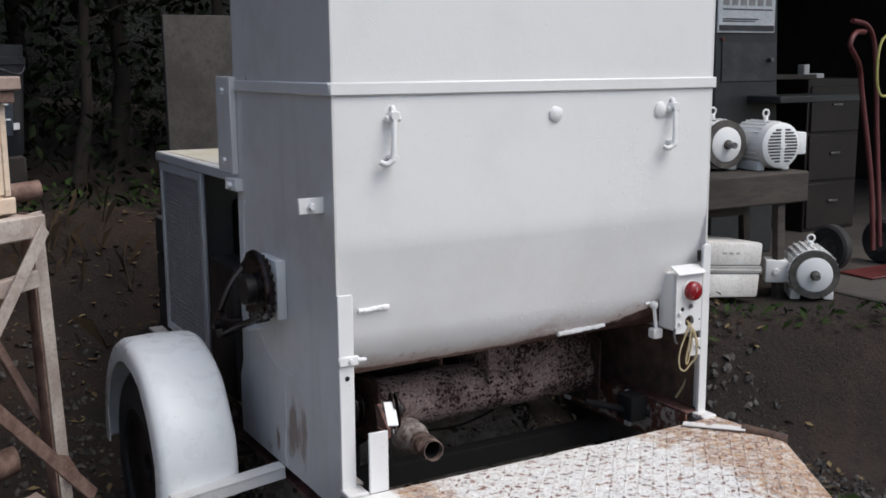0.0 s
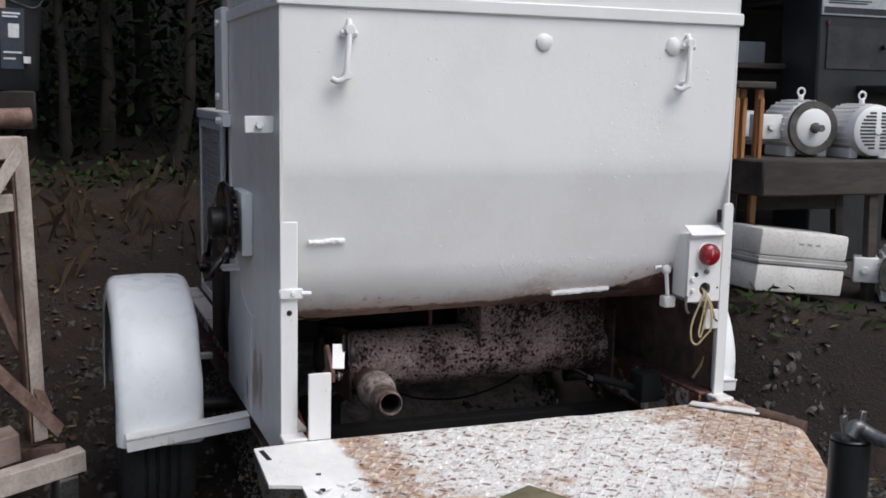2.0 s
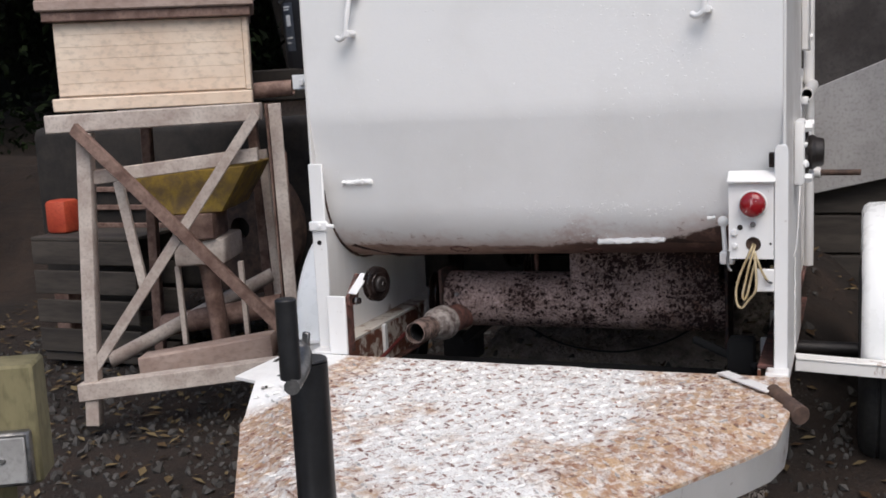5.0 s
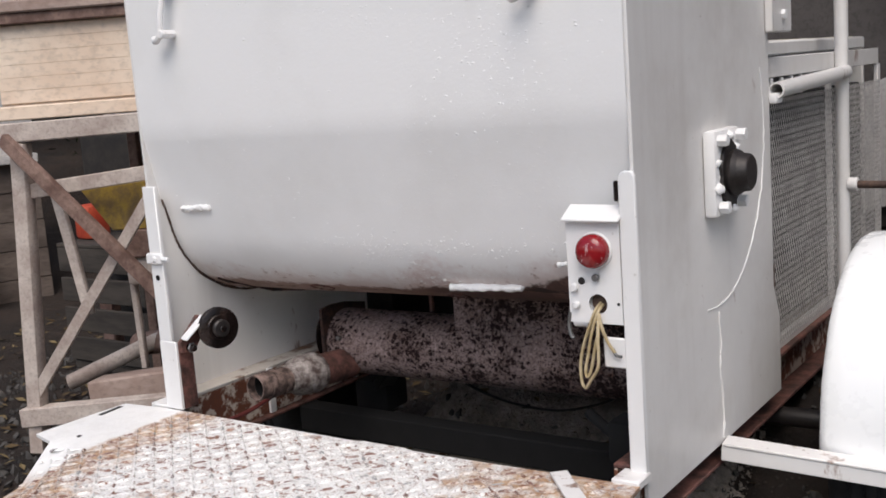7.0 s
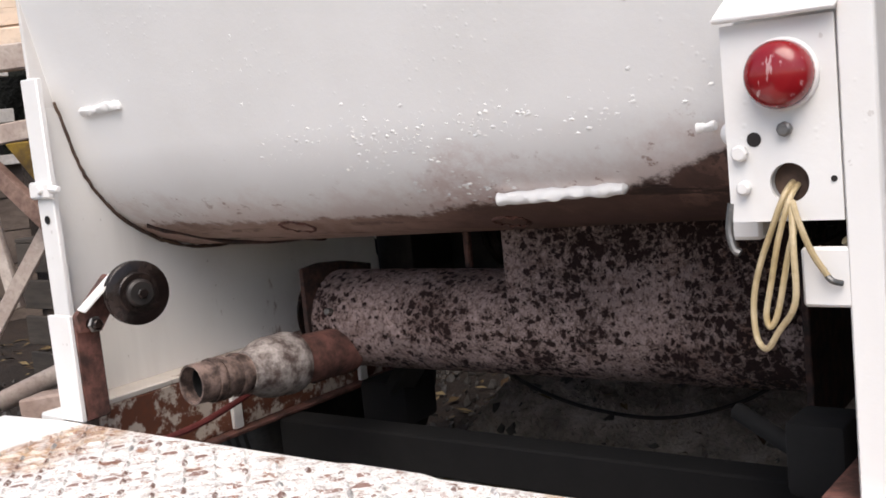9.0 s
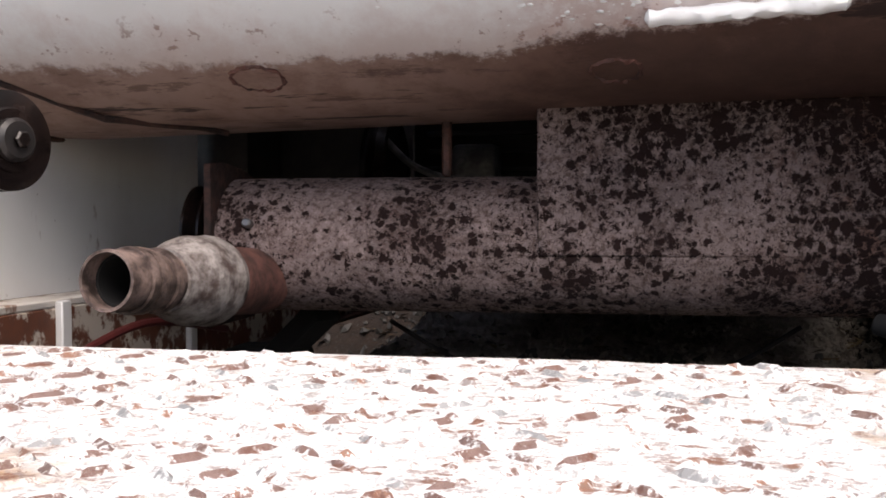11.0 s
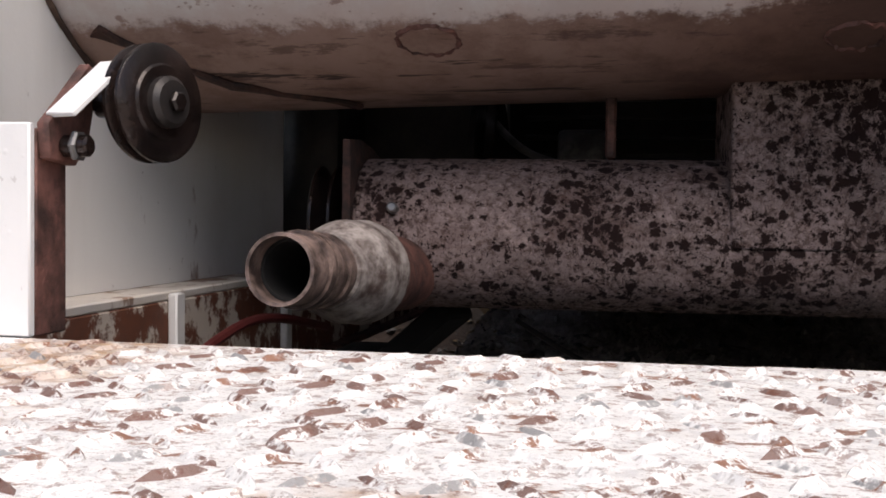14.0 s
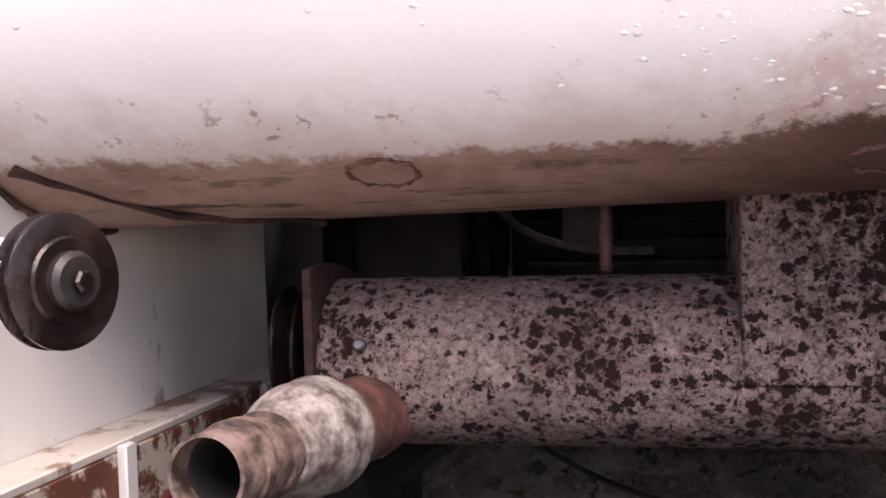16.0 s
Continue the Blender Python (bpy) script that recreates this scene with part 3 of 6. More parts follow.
DRUM = [(0.002, 1.96), (0.0, 1.60), (0.0, 1.30), (0.0, 1.192), (0.003, 1.152), (0.0060, 1.140), (0.0355, 1.002), (0.0420, 0.980), (0.0600, 0.912), (0.0680, 0.890), (0.088, 0.852), (0.123, 0.810),
        (0.165, 0.780), (0.220, 0.757), (0.29, 0.743), (0.38, 0.738)]


def drum_outline():
    return DRUM + [(0.76 - y, z) for y, z in DRUM[-2::-1]]


def build_tub():
    outline = drum_outline()
    b = bmesh.new()
    n = 26
    rows = []
    for i in range(n + 1):
        x = 0.0 + 1.272 * i / n
        rows.append([b.verts.new((x, y, z - 0.018 * max(-0.2, 1 - x / 0.85) * smooth(y, 0.09, 0.32) * (z < 0.9))) for y, z in outline])
    for r0, r1 in zip(rows, rows[1:]):
        for j in range(len(outline) - 1):
            b.faces.new((r0[j], r0[j + 1], r1[j + 1], r1[j]))
    tub = part("tub", b, M_DRUM, mixer, "white enamelled trough with bare primer under its belly", 60)
    # ends, strips and welds on the trough
    side = [(0.0, 0.43), (0.80, 0.43), (0.80, 0.62), (0.76, 0.70), (0.76, 1.96), (0.0, 1.96)]
    for name, x in (("end_plate", -0.008), ("end_plate", 1.272)):
        part(name, prism(side, 0.008, yz(x), 0.0015), M_WHITE_SIDE, mixer, "weathered white steel end plate")
    for x0, x1, y0, y1 in ((-0.016, 1.288, -0.009, -0.001), (-0.016, -0.0085, -0.001, 0.77), (1.2805, 1.288, -0.001, 0.77)):
        part("seam_strip", block((x0, y0, 1.550), (x1, y1, 1.584), 0.004), M_WHITE, mixer)
    for a, c, r in (((0.070, 0.039, 0.976), (0.166, 0.040, 0.980), 0.009), ((0.786, 0.122, 0.801), (0.970, 0.122, 0.808), 0.010), ((1.085, 0.064, 0.872), (1.105, 0.064, 0.874), 0.006)):
        ln = (Vector(c) - Vector(a)).length
        w = lathe([(ln * k / 48, r * (0.3 if k in (0, 48) else 0.80 + 0.2 * noise.noise(Vector((k * 0.21, a[0] * 9, 0))))) for k in range(49)], a, c, 12)
        for v in w.verts:
            v.co += noise.noise_vector(v.co * 90) * 0.0026
        part("weld_bar", w, M_WHITE, tub)
    for x, y, z, r in ((0.366, 0.189, 0.7655, 0.030), (0.754, 0.200, 0.763, 0.026)):
        ring = [(x + r * math.cos(a), y + r * 0.75 * math.sin(a), z - 0.34 * r * math.sin(a)) for a in [k * 0.6283 for k in range(10)]]
        b = tube(ring, 0.0021, 6, None, True, 12)
        for v in b.verts:
            v.co += noise.noise_vector(v.co * 160) * 0.0034
        part("weld_ring", b, M_RUST_RED, tub, "rusty weld ring")
    strap = bar((0.135, 0.26, 0.7345), (0.25, 0.37, 0.7235), 0.026, 0.006, 0.002, bar((0.03, 0.165, 0.776), (0.137, 0.262, 0.7345), 0.026, 0.006, 0.002))
    bmesh.ops.subdivide_edges(strap, edges=list(strap.edges), cuts=4, use_grid_fill=True)
    for v in strap.verts:
        v.co += noise.noise_vector(v.co * 45) * 0.007
    part("belly_strap", strap, M_CRUST, tub, "rusty strap under the belly")
    crack = [(0.004, y + 0.001, z - 0.018 * smooth(y, 0.09, 0.32) * (z < 0.9) - 0.003) for y, z in DRUM[6:]]
    b = tube(crack, 0.0035, 6, None, False, 6)
    for v in b.verts:
        v.co += noise.noise_vector(v.co * 90) * 0.003
    part("cracked_seam", b, M_RUST_DARK, tub, "dark cracked seam")
    # paint lumps and flakes that stand proud, mostly in clusters
    rng = random.Random(4)
    b = bmesh.new()
    spots = [(0.98, 1.30, 0.10, 0.07, 300), (0.90, 1.42, 0.05, 0.05, 60), (0.50, 0.895, 0.030, 0.012, 46), (0.62, 0.905, 0.030, 0.016, 60), (0.70, 0.885, 0.030, 0.016, 70),
             (0.84, 0.895, 0.040, 0.012, 60), (0.98, 0.90, 0.030, 0.012, 34), (0.62, 0.845, 0.045, 0.010, 40), (0.74, 0.815, 0.050, 0.010, 60), (0.30, 0.845, 0.10, 0.025, 26)]
    places = [(rng.gauss(cx, sx), rng.gauss(cz, sz)) for cx, cz, sx, sz, count in spots for _ in range(count)]
    places += [(rng.uniform(0.03, 1.25), rng.uniform(0.82, 1.9)) for _ in range(230)]
    for x, z in places:
        if not (0.03 < x < 1.24 and 0.79 < z < 1.9):
            continue
        for (y0, z0), (y1, z1) in zip(DRUM, DRUM[1:]):
            if z1 <= z <= z0:
                y = y0 + (y1 - y0) * (z0 - z) / (z0 - z1)
                tilt = math.degrees(math.atan2(y1 - y0, z0 - z1))
        r = 0.0009 + 0.0026 * rng.random() ** 2.6
        one = bmesh.new()
        bmesh.ops.create_icosphere(one, subdivisions=1, radius=r)
        for v in one.verts:
            v.co *= 0.65 + 0.7 * rng.random()
        merge(b, one, pose(x, y, z, tilt, 0, 0) @ Matrix.Diagonal((1.4, 0.30, 0.8, 1)) @ pose(0, 0, 0, 0, rng.random() * 180, 0))
    ob = part("paint_texture", b, M_WHITE, tub, "", 80)
    ob["kind"] = "stuff"
    return tub


tub = build_tub()


def build_handle(x):
    """A lift-off clamp handle: a rod with a bolt at its head and a hook at its foot."""
    b = tube([(x + 0.012, -0.004, 1.520), (x + 0.010, -0.012, 1.508), (x + 0.008, -0.022, 1.49), (x, -0.034, 1.43), (x - 0.004, -0.036, 1.392), (x - 0.010, -0.036, 1.380), (x - 0.024, -0.033, 1.374), (x - 0.036, -0.026, 1.380)], 0.0075, 10)
    h = part("handle", b, M_WHITE, mixer)
    part("bolt", rod((x + 0.009, -0.001, 1.497), (x + 0.009, -0.030, 1.497), 0.014, 8), M_WHITE, h)
    part("bolt", rod((x - 0.012, -0.012, 1.489), (x + 0.030, -0.012, 1.489), 0.009, 8), M_WHITE, h)
    part("bolt", rod((x + 0.002, 0.0, 1.388), (x + 0.002, -0.042, 1.388), 0.010, 8), M_WHITE, h)


build_handle(0.150)
build_handle(1.100)
for x, z in ((0.683, 1.486), (1.068, 1.488)):
    b = lathe([(0, 0.024), (0.006, 0.023), (0.011, 0.014), (0.012, 0.0)], (x, 0.0, z), (x, -0.05, z), 9)
    for v in b.verts:
        v.co += noise.noise_vector(v.co * 40) * 0.004
    part("boss", b, M_WHITE, mixer)


def build_posts():
    left = part("post", block((-0.009, -0.012, 0.49), (0.034, -0.001, 1.036), 0.002), M_WHITE, mixer, "chipped white flat-bar post")
    part("lug", block((-0.014, -0.022, 0.846), (0.046, -0.013, 0.874), 0.004), M_WHITE, left)
    part("pin", rod((0.040, -0.018, 0.861), (0.066, -0.020, 0.860), 0.006, 8), M_WHITE, left)
    part("bolt", rod((0.020, -0.0125, 0.861), (0.020, -0.028, 0.861), 0.007, 8), M_WHITE, left)
    part("bolt_hole", rod((0.013, -0.0125, 0.812), (0.013, -0.0135, 0.812), 0.007, 12, None, 0.0), M_BLACK, left, "dark bolt hole")
    right = part("post", prism([(1.252, 0.49), (1.286, 0.49), (1.286, 1.050), (1.280, 1.060), (1.262, 1.060), (1.254, 1.050)], 0.012, xz(-0.001), 0.002), M_WHITE, mixer, "chipped white flat-bar post")
    part("foot", block((-0.012, -0.060, 0.490), (0.050, -0.001, 0.506), 0.003), M_WHITE_RUST, left)
    part("foot", block((1.235, -0.060, 0.490), (1.290, -0.001, 0.508), 0.003), M_WHITE_RUST, right)
    part("stop_tab", block((1.240, -0.003, 1.005), (1.254, 0.004, 1.042), 0.002), M_GREASE, right, "dark steel tab")


build_posts()


def build_light_box():
    box = part("light_box", block((1.150, 0.004, 0.79), (1.248, 0.075, 0.972), 0.004), M_WHITE, mixer, "white steel lamp box")
    # front plate in two halves round the cable hole
    hz, hx, r = 0.818, 1.204, 0.0185
    top = [(1.146, hz), (hx - r, hz)] + [(hx + r * math.cos(radians(a)), hz + r * math.sin(radians(a))) for a in range(165, 0, -15)] + [(hx + r, hz), (1.252, hz), (1.252, 0.968), (1.146, 0.968)]
    low = [(1.146, 0.782), (1.252, 0.782), (1.252, hz), (hx + r, hz)] + [(hx + r * math.cos(radians(a)), hz + r * math.sin(radians(a))) for a in range(-15, -180, -15)] + [(hx - r, hz), (1.146, hz)]
    b = prism(top, 0.004, xz(-0.008))
    prism(low, 0.004, xz(-0.008), 0.0, b)
    part("front_plate", b, M_WHITE, box)
    part("cable_hole", rod((hx, 0.0025, hz), (hx, 0.0035, hz), 0.019, 20, None, 0.0), M_RUST_DARK, box, "dark rusty cable hole")
    lid = bmesh.new()
    block((1.143, -0.030, -0.003), (1.257, 0.020, 0.003), 0.002, lid, Matrix.Translation((0, 0.0, 0.986)) @ Matrix.Rotation(radians(28), 4, "X"))
    part("lid", lid, M_WHITE, box)
    part("lens_rim", rod((1.204, -0.012, 0.918), (1.204, -0.018, 0.918), 0.034, 28), M_WHITE, box)
    part("lens", lathe([(0, 0.031), (0.012, 0.031), (0.020, 0.027), (0.025, 0.017), (0.027, 0.0)], (1.204, -0.018, 0.918), (1.204, -0.1, 0.918), 28), M_LENS, box, "red round lamp lens")
    for x, z, r2, mat in ((1.204, 0.868, 0.007, M_STEEL), (1.160, 0.848, 0.008, M_WHITE), (1.162, 0.815, 0.007, M_WHITE)):
        part("screw", rod((x, -0.012, z), (x, -0.022, z), r2, 8), mat, box)
    part("screw_hole", rod((1.173, -0.0121, 0.860), (1.173, -0.0128, 0.860), 0.007, 12, None, 0.0), M_BLACK, box, "dark screw hole")
    part("screw_hole", rod((1.245, -0.0121, 0.820), (1.245, -0.0128, 0.820), 0.003, 10, None, 0.0), M_BLACK, box, "dark screw hole")
    part("clip", tube([(1.146, -0.01, 0.80), (1.143, -0.012, 0.775), (1.147, -0.014, 0.757), (1.153, -0.014, 0.752)], 0.004, 8), M_STEEL, box)
    part("cable_tab", block((1.210, -0.012, 0.700), (1.270, -0.004, 0.757), 0.003), M_WHITE, mixer, "white cable tab")
    part("cable_tie", tube([(1.232, -0.016, 0.737), (1.240, -0.022, 0.728), (1.248, -0.016, 0.724)], 0.003, 8), M_STEEL, box)
    wire = tube([(1.203, 0.02, 0.822), (1.200, -0.014, 0.808), (1.186, -0.016, 0.775), (1.170, -0.014, 0.735), (1.163, -0.014, 0.700), (1.166, -0.018, 0.670), (1.178, -0.026, 0.662), (1.192, -0.032, 0.680), (1.212, -0.040, 0.71), (1.212, -0.036, 0.76), (1.207, -0.018, 0.80), (1.214, -0.026, 0.785), (1.225, -0.026, 0.755), (1.237, -0.020, 0.731)], 0.0031, 8)
    part("cable", wire, M_WIRE, box, "yellowed looped trailer cable")
    part("cable", tube([(1.207, 0.02, 0.818), (1.206, -0.016, 0.806), (1.196, -0.026, 0.770), (1.186, -0.027, 0.725), (1.180, -0.028, 0.695), (1.184, -0.029, 0.684), (1.192, -0.028, 0.700), (1.203, -0.026, 0.750), (1.212, -0.022, 0.785)], 0.003, 8), M_WIRE, box, "yellowed looped trailer cable")
    part("cable", tube([(1.245, 0.01, 0.76), (1.262, 0.03, 0.74), (1.272, 0.05, 0.69), (1.266, 0.06, 0.60), (1.25, 0.09, 0.53)], 0.0045, 8), M_WIRE, box)
    # throw lever beside the box
    lever = part("lever", rod((1.130, 0.060, 0.778), (1.124, 0.066, 0.860), 0.006, 10), M_WHITE, mixer)
    k = bmesh.new()
    bmesh.ops.create_uvsphere(k, u_segments=16, v_segments=10, radius=0.014)
    k.transform(Matrix.Translation((1.124, 0.066, 0.864)))
    part("knob", k, M_WHITE, lever)
    part("pivot", block((1.116, 0.050, 0.755), (1.152, 0.085, 0.788), 0.004), M_WHITE_RUST, lever)


build_light_box()

AX = Vector((1, 0.045, 0)).normalized()          # the discharge barrel lies slightly askew
C0 = Vector((0.255, 0.384, 0.5785))


def along(d, dy=0.0, dz=0.0):
    return C0 + AX * d + Vector((-AX.y, AX.x, 0)) * dy + Vector((0, 0, dz))


def build_barrel():
    b = lathe([(0, 0.081), (0.003, 0.0845), (0.10, 0.085), (0.41, 0.0845), (0.84, 0.085), (0.843, 0.082)], along(0), along(1), 56)
    barrel = part("barrel", b, M_RUST_SPOT, mixer, "rust-spotted steel discharge barrel")
    part("flange", prism([(y, z) for y, z in [(0.10, 0.05), (0.10, 0.080), (0.02, 0.098), (-0.04, 0.104), (-0.089, 0.101), (-0.091, -0.100), (0.06, -0.100), (0.10, -0.07)]], 0.009, Matrix.Translation(AX * -0.009) @ Matrix(((AX.x * 0 - AX.y, 0, AX.x, C0.x), (AX.x, 0, AX.y, C0.y), (0, 1, 0, C0.z), (0, 0, 0, 1))), 0.001), M_CRUST, barrel, "rusty square flange")
    part("flange", block((-0.11, -0.12, 0.0), (0.11, 0.12, 0.010), 0.002, None, frame_along(along(0.84), along(1))), M_CRUST, barrel, "rusty square flange")
    # square throat between trough and barrel
    b = block((0.398, -0.0865, -0.012), (0.825, 0.0945, 0.166), 0.003, None, Matrix(((AX.x, -AX.y, 0, C0.x), (AX.y, AX.x, 0, C0.y), (0, 0, 1, C0.z), (0, 0, 0, 1))))
    part("throat", b, M_RUST_SPOT, mixer, "rust-spotted square throat")
    part("web", block((0.524, 0.400, 0.664), (0.536, 0.412, 0.745), 0.003), M_RUST_RED, mixer, "thin rusty strut")
    part("bolt", rod(along(0.046, -0.078, 0.026), along(0.046, -0.094, 0.029), 0.006, 8), M_STEEL, barrel)
    # outlet: nipple, reducing coupling and open pipe
    o = Vector((0.308, 0.330, 0.534))
    e = Vector((0.284, 0.010, 0.554))
    d = (e - o).normalized()
    part("nipple", hollow(o, o + d * 0.16, 0.0405, 0.004), M_RUST_RED, barrel, "red-brown pipe nipple")
    part("coupling", lathe([(0, 0.036), (0.0, 0.047), (0.010, 0.0505), (0.020, 0.0515), (0.026, 0.0495), (0.056, 0.0495), (0.072, 0.046), (0.090, 0.037), (0.104, 0.034), (0.104, 0.026)], o + d * 0.118, e, 32, None, (0, 0, 1), False), M_GALV, barrel, "pale galvanised reducing coupling")
    # Black liner and disc paint the shade deep inside the open pipe.
    part("bore", hollow(o + d * 0.03, o + d * 0.300, 0.0268, 0.003, 28), M_PITCH, barrel, "black lining for the shade inside the pipe")
    part("shade_disc", rod(o + d * 0.09, o + d * 0.10, 0.0235, 20), M_PITCH, barrel, "black disc for the shade deep in the pipe")
    part("outlet_pipe", hollow(o + d * 0.20, e, 0.0305, 0.0032, 32), M_PIPE, barrel, "open rusty pipe end")
    for s in (0.232, 0.262, 0.277):
        part("collar", lathe([(0, 0.029), (0, 0.0335), (0.006, 0.0345), (0.012, 0.0335), (0.012, 0.029)], o + d * s, e, 28, None, (0, 0, 1), False), M_PIPE, barrel)
    return barrel


build_barrel()


def pulley(c, axis, r, w, parent, material=None):
    a = Vector(c) - Vector(axis).normalized() * w / 2
    prof = [(0, 0.012), (0, r * 0.62), (0.002, r * 0.66), (0.003, r * 0.95), (0.005, r), (0.008, r), (w * 0.5, r * 0.78), (w - 0.008, r), (w - 0.005, r), (w - 0.003, r * 0.95), (w - 0.002, r * 0.66), (w, r * 0.62), (w, 0.012)]
    p = part("pulley", lathe(prof, a, Vector(c) + Vector(axis), 40), material or M_GREASE, parent, "greasy black grooved pulley")
    n = Vector(axis).normalized()
    part("hub", lathe([(0, 0.022), (0.006, 0.022), (0.010, 0.018), (0.010, 0.0)], Vector(c) + n * w / 2, Vector(c) + n, 20), M_BLACK, p)
    part("nut", rod(Vector(c) + n * (w / 2 + 0.01), Vector(c) + n * (w / 2 + 0.017), 0.009, 6), M_GREASE, p)
    return p


def build_idler():
    """White angle stub with a bent arm that carries the idler pulley."""
    stub = part("idler_stub", block((0.050, -0.062, 0.500), (0.106, -0.054, 0.668), 0.0015), M_WHITE, mixer, "white angle-iron stub")
    part("stub_web", block((0.0985, -0.0535, 0.500), (0.1065, -0.010, 0.664), 0.0015), M_RUST_RED, stub, "rusty inner flange")
    arm = part("arm", prism([(-0.052, 0.640), (-0.014, 0.636), (0.006, 0.660), (0.022, 0.715), (0.006, 0.722), (-0.030, 0.690), (-0.056, 0.668)], 0.010, yz(0.108), 0.001), M_RUST_RED, stub, "rusty idler arm with a white top edge")
    part("arm_top", bar((0.126, -0.052, 0.674), (0.142, 0.004, 0.722), 0.030, 0.005, 0.001), M_WHITE, arm)
    part("bolt", rod((0.118, -0.034, 0.651), (0.142, -0.034, 0.651), 0.009, 10), M_GREASE, arm)
    part("nut", rod((0.128, -0.034, 0.651), (0.134, -0.034, 0.651), 0.013, 6), M_STEEL, arm)
    part("axle_pin", rod((0.118, 0.018, 0.690), (0.150, 0.020, 0.690), 0.012, 12), M_GREASE, arm)
    pulley((0.168, 0.022, 0.690), (1, -0.30, 0.03), 0.050, 0.026, arm)
    part("drive_shaft", rod((0.19, 0.40, 0.585), (0.25, 0.405, 0.585), 0.02, 14), M_GREASE, mixer)
    pulley((0.205, 0.40, 0.585), (1, 0.09, 0), 0.070, 0.034, mixer)


build_idler()


M_RAIL_TOP = white_paint("tan stained white enamel", (0.66, 0.60, 0.54), 0.9, 0.62, 0.4, 0.5)


def build_chassis():
    for x0, x1, s in ((0.0005, 0.060, 1), (1.212, 1.2715, -1)):
        inner = x1 if s > 0 else x0
        rail = part("frame_rail", block((x0, 0.0, 0.502), (x1, 2.05, 0.512), 0.002), M_RAIL_TOP if s > 0 else M_RUST_RED, mixer, "rust-streaked frame rail")
        part("rail_web", block((min(inner - s * 0.008, inner), 0.0, 0.385), (max(inner - s * 0.008, inner), 2.05, 0.5015), 0.002), M_RUST_RAIL, rail, "white rail web eaten by red rust")
        part("rail_foot", block((x0, 0.0, 0.376), (x1 + (0.02 if s > 0 else 0), 2.05, 0.3845), 0.002), M_RUST_RED, rail)
        for y in (0.268, 0.62):
            part("rib", block((inner + s * 0.001, y, 0.386), (inner + s * 0.012, y + 0.022, 0.510), 0.002), M_WHITE_RUST, rail)
    part("rusty_lining", block((1.262, 0.03, 0.5125), (1.2705, 0.80, 0.742), 0.001), M_RUST_DARK, mixer, "rust-eaten inner face of the end plate")
    part("inner_face", block((0.0003, 0.001, 0.5125), (0.0028, 0.79, 0.99), 0.0), M_WHITE_INNER, mixer, "white inner face of the end plate")
    # Cross member, link and swivel coloured black for the shade under the trailer.
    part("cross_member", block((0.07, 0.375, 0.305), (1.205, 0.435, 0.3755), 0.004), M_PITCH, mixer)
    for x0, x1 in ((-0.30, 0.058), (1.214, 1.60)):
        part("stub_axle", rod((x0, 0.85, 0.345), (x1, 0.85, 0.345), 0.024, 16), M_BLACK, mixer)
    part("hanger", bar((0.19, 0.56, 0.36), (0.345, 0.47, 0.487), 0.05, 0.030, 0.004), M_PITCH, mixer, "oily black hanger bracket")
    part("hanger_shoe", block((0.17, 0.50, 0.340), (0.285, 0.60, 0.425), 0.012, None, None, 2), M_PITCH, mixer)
    part("hose", tube([(0.068, 0.02, 0.42), (0.10, 0.16, 0.43), (0.11, 0.40, 0.47), (0.13, 0.62, 0.44)], 0.006, 8), M_RED, mixer, "thin red hose")
    part("loose_wire", tube([(0.40, 0.60, 0.46), (0.50, 0.62, 0.40), (0.60, 0.64, 0.365), (0.74, 0.64, 0.36), (0.88, 0.63, 0.40), (0.98, 0.62, 0.46)], 0.004, 6), M_BLACK, mixer)
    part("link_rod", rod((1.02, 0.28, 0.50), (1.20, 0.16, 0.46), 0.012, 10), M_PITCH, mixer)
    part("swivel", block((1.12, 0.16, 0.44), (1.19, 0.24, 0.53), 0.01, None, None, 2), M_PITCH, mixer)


rr = Nodes("rail paint eaten by rust")
rr_fac = rr.step(rr.noise(16.0, 6, 0.72), 0.44, 0.52)
M_RUST_RAIL = rr.finish(rr.mix(rr_fac, (0.55, 0.47, 0.40), rr.mix(rr.noise(50.0), (0.20, 0.06, 0.025), (0.09, 0.04, 0.03))), 0.75, rr_fac, 0.5, 0.002)
build_chassis()

# ---------------------------------------------------------------- tread-plate platform
PLATFORM = [(0.055, -0.064), (-0.088, -0.078), (-0.100, -0.325), (-0.030, -0.338), (-0.012, -0.420), (0.010, -0.490), (0.057, -0.567), (0.280, -0.950), (0.520, -1.33), (0.60, -1.40), (0.70, -1.40),
            (0.770, -1.33), (0.953, -0.985), (1.040, -0.840), (1.235, -0.520), (1.285, -0.430), (1.307, -0.340), (1.308, -0.24), (1.290, -0.055), (1.00, -0.066), (0.80, -0.070), (0.77, -0.062), (0.66, -0.062), (0.64, -0.068), (0.30, -0.066)]


def inside(x, y, poly):
    hit = False
    for (x0, y0), (x1, y1) in zip(poly, poly[1:] + poly[:1]):
        if (y0 > y) != (y1 > y) and x < x0 + (y - y0) * (x1 - x0) / (y1 - y0):
            hit = not hit
    return hit


def edge_gap(x, y, line):
    """Distance from a place to a run of edges."""
    p = Vector((x, y))
    best = 9.0
    for a, b in zip(line, line[1:]):
        a, b = Vector(a), Vector(b)
        k = max(0.0, min(1.0, (p - a).dot(b - a) / (b - a).length_squared))
        best = min(best, (p - a.lerp(b, k)).length)
    return best


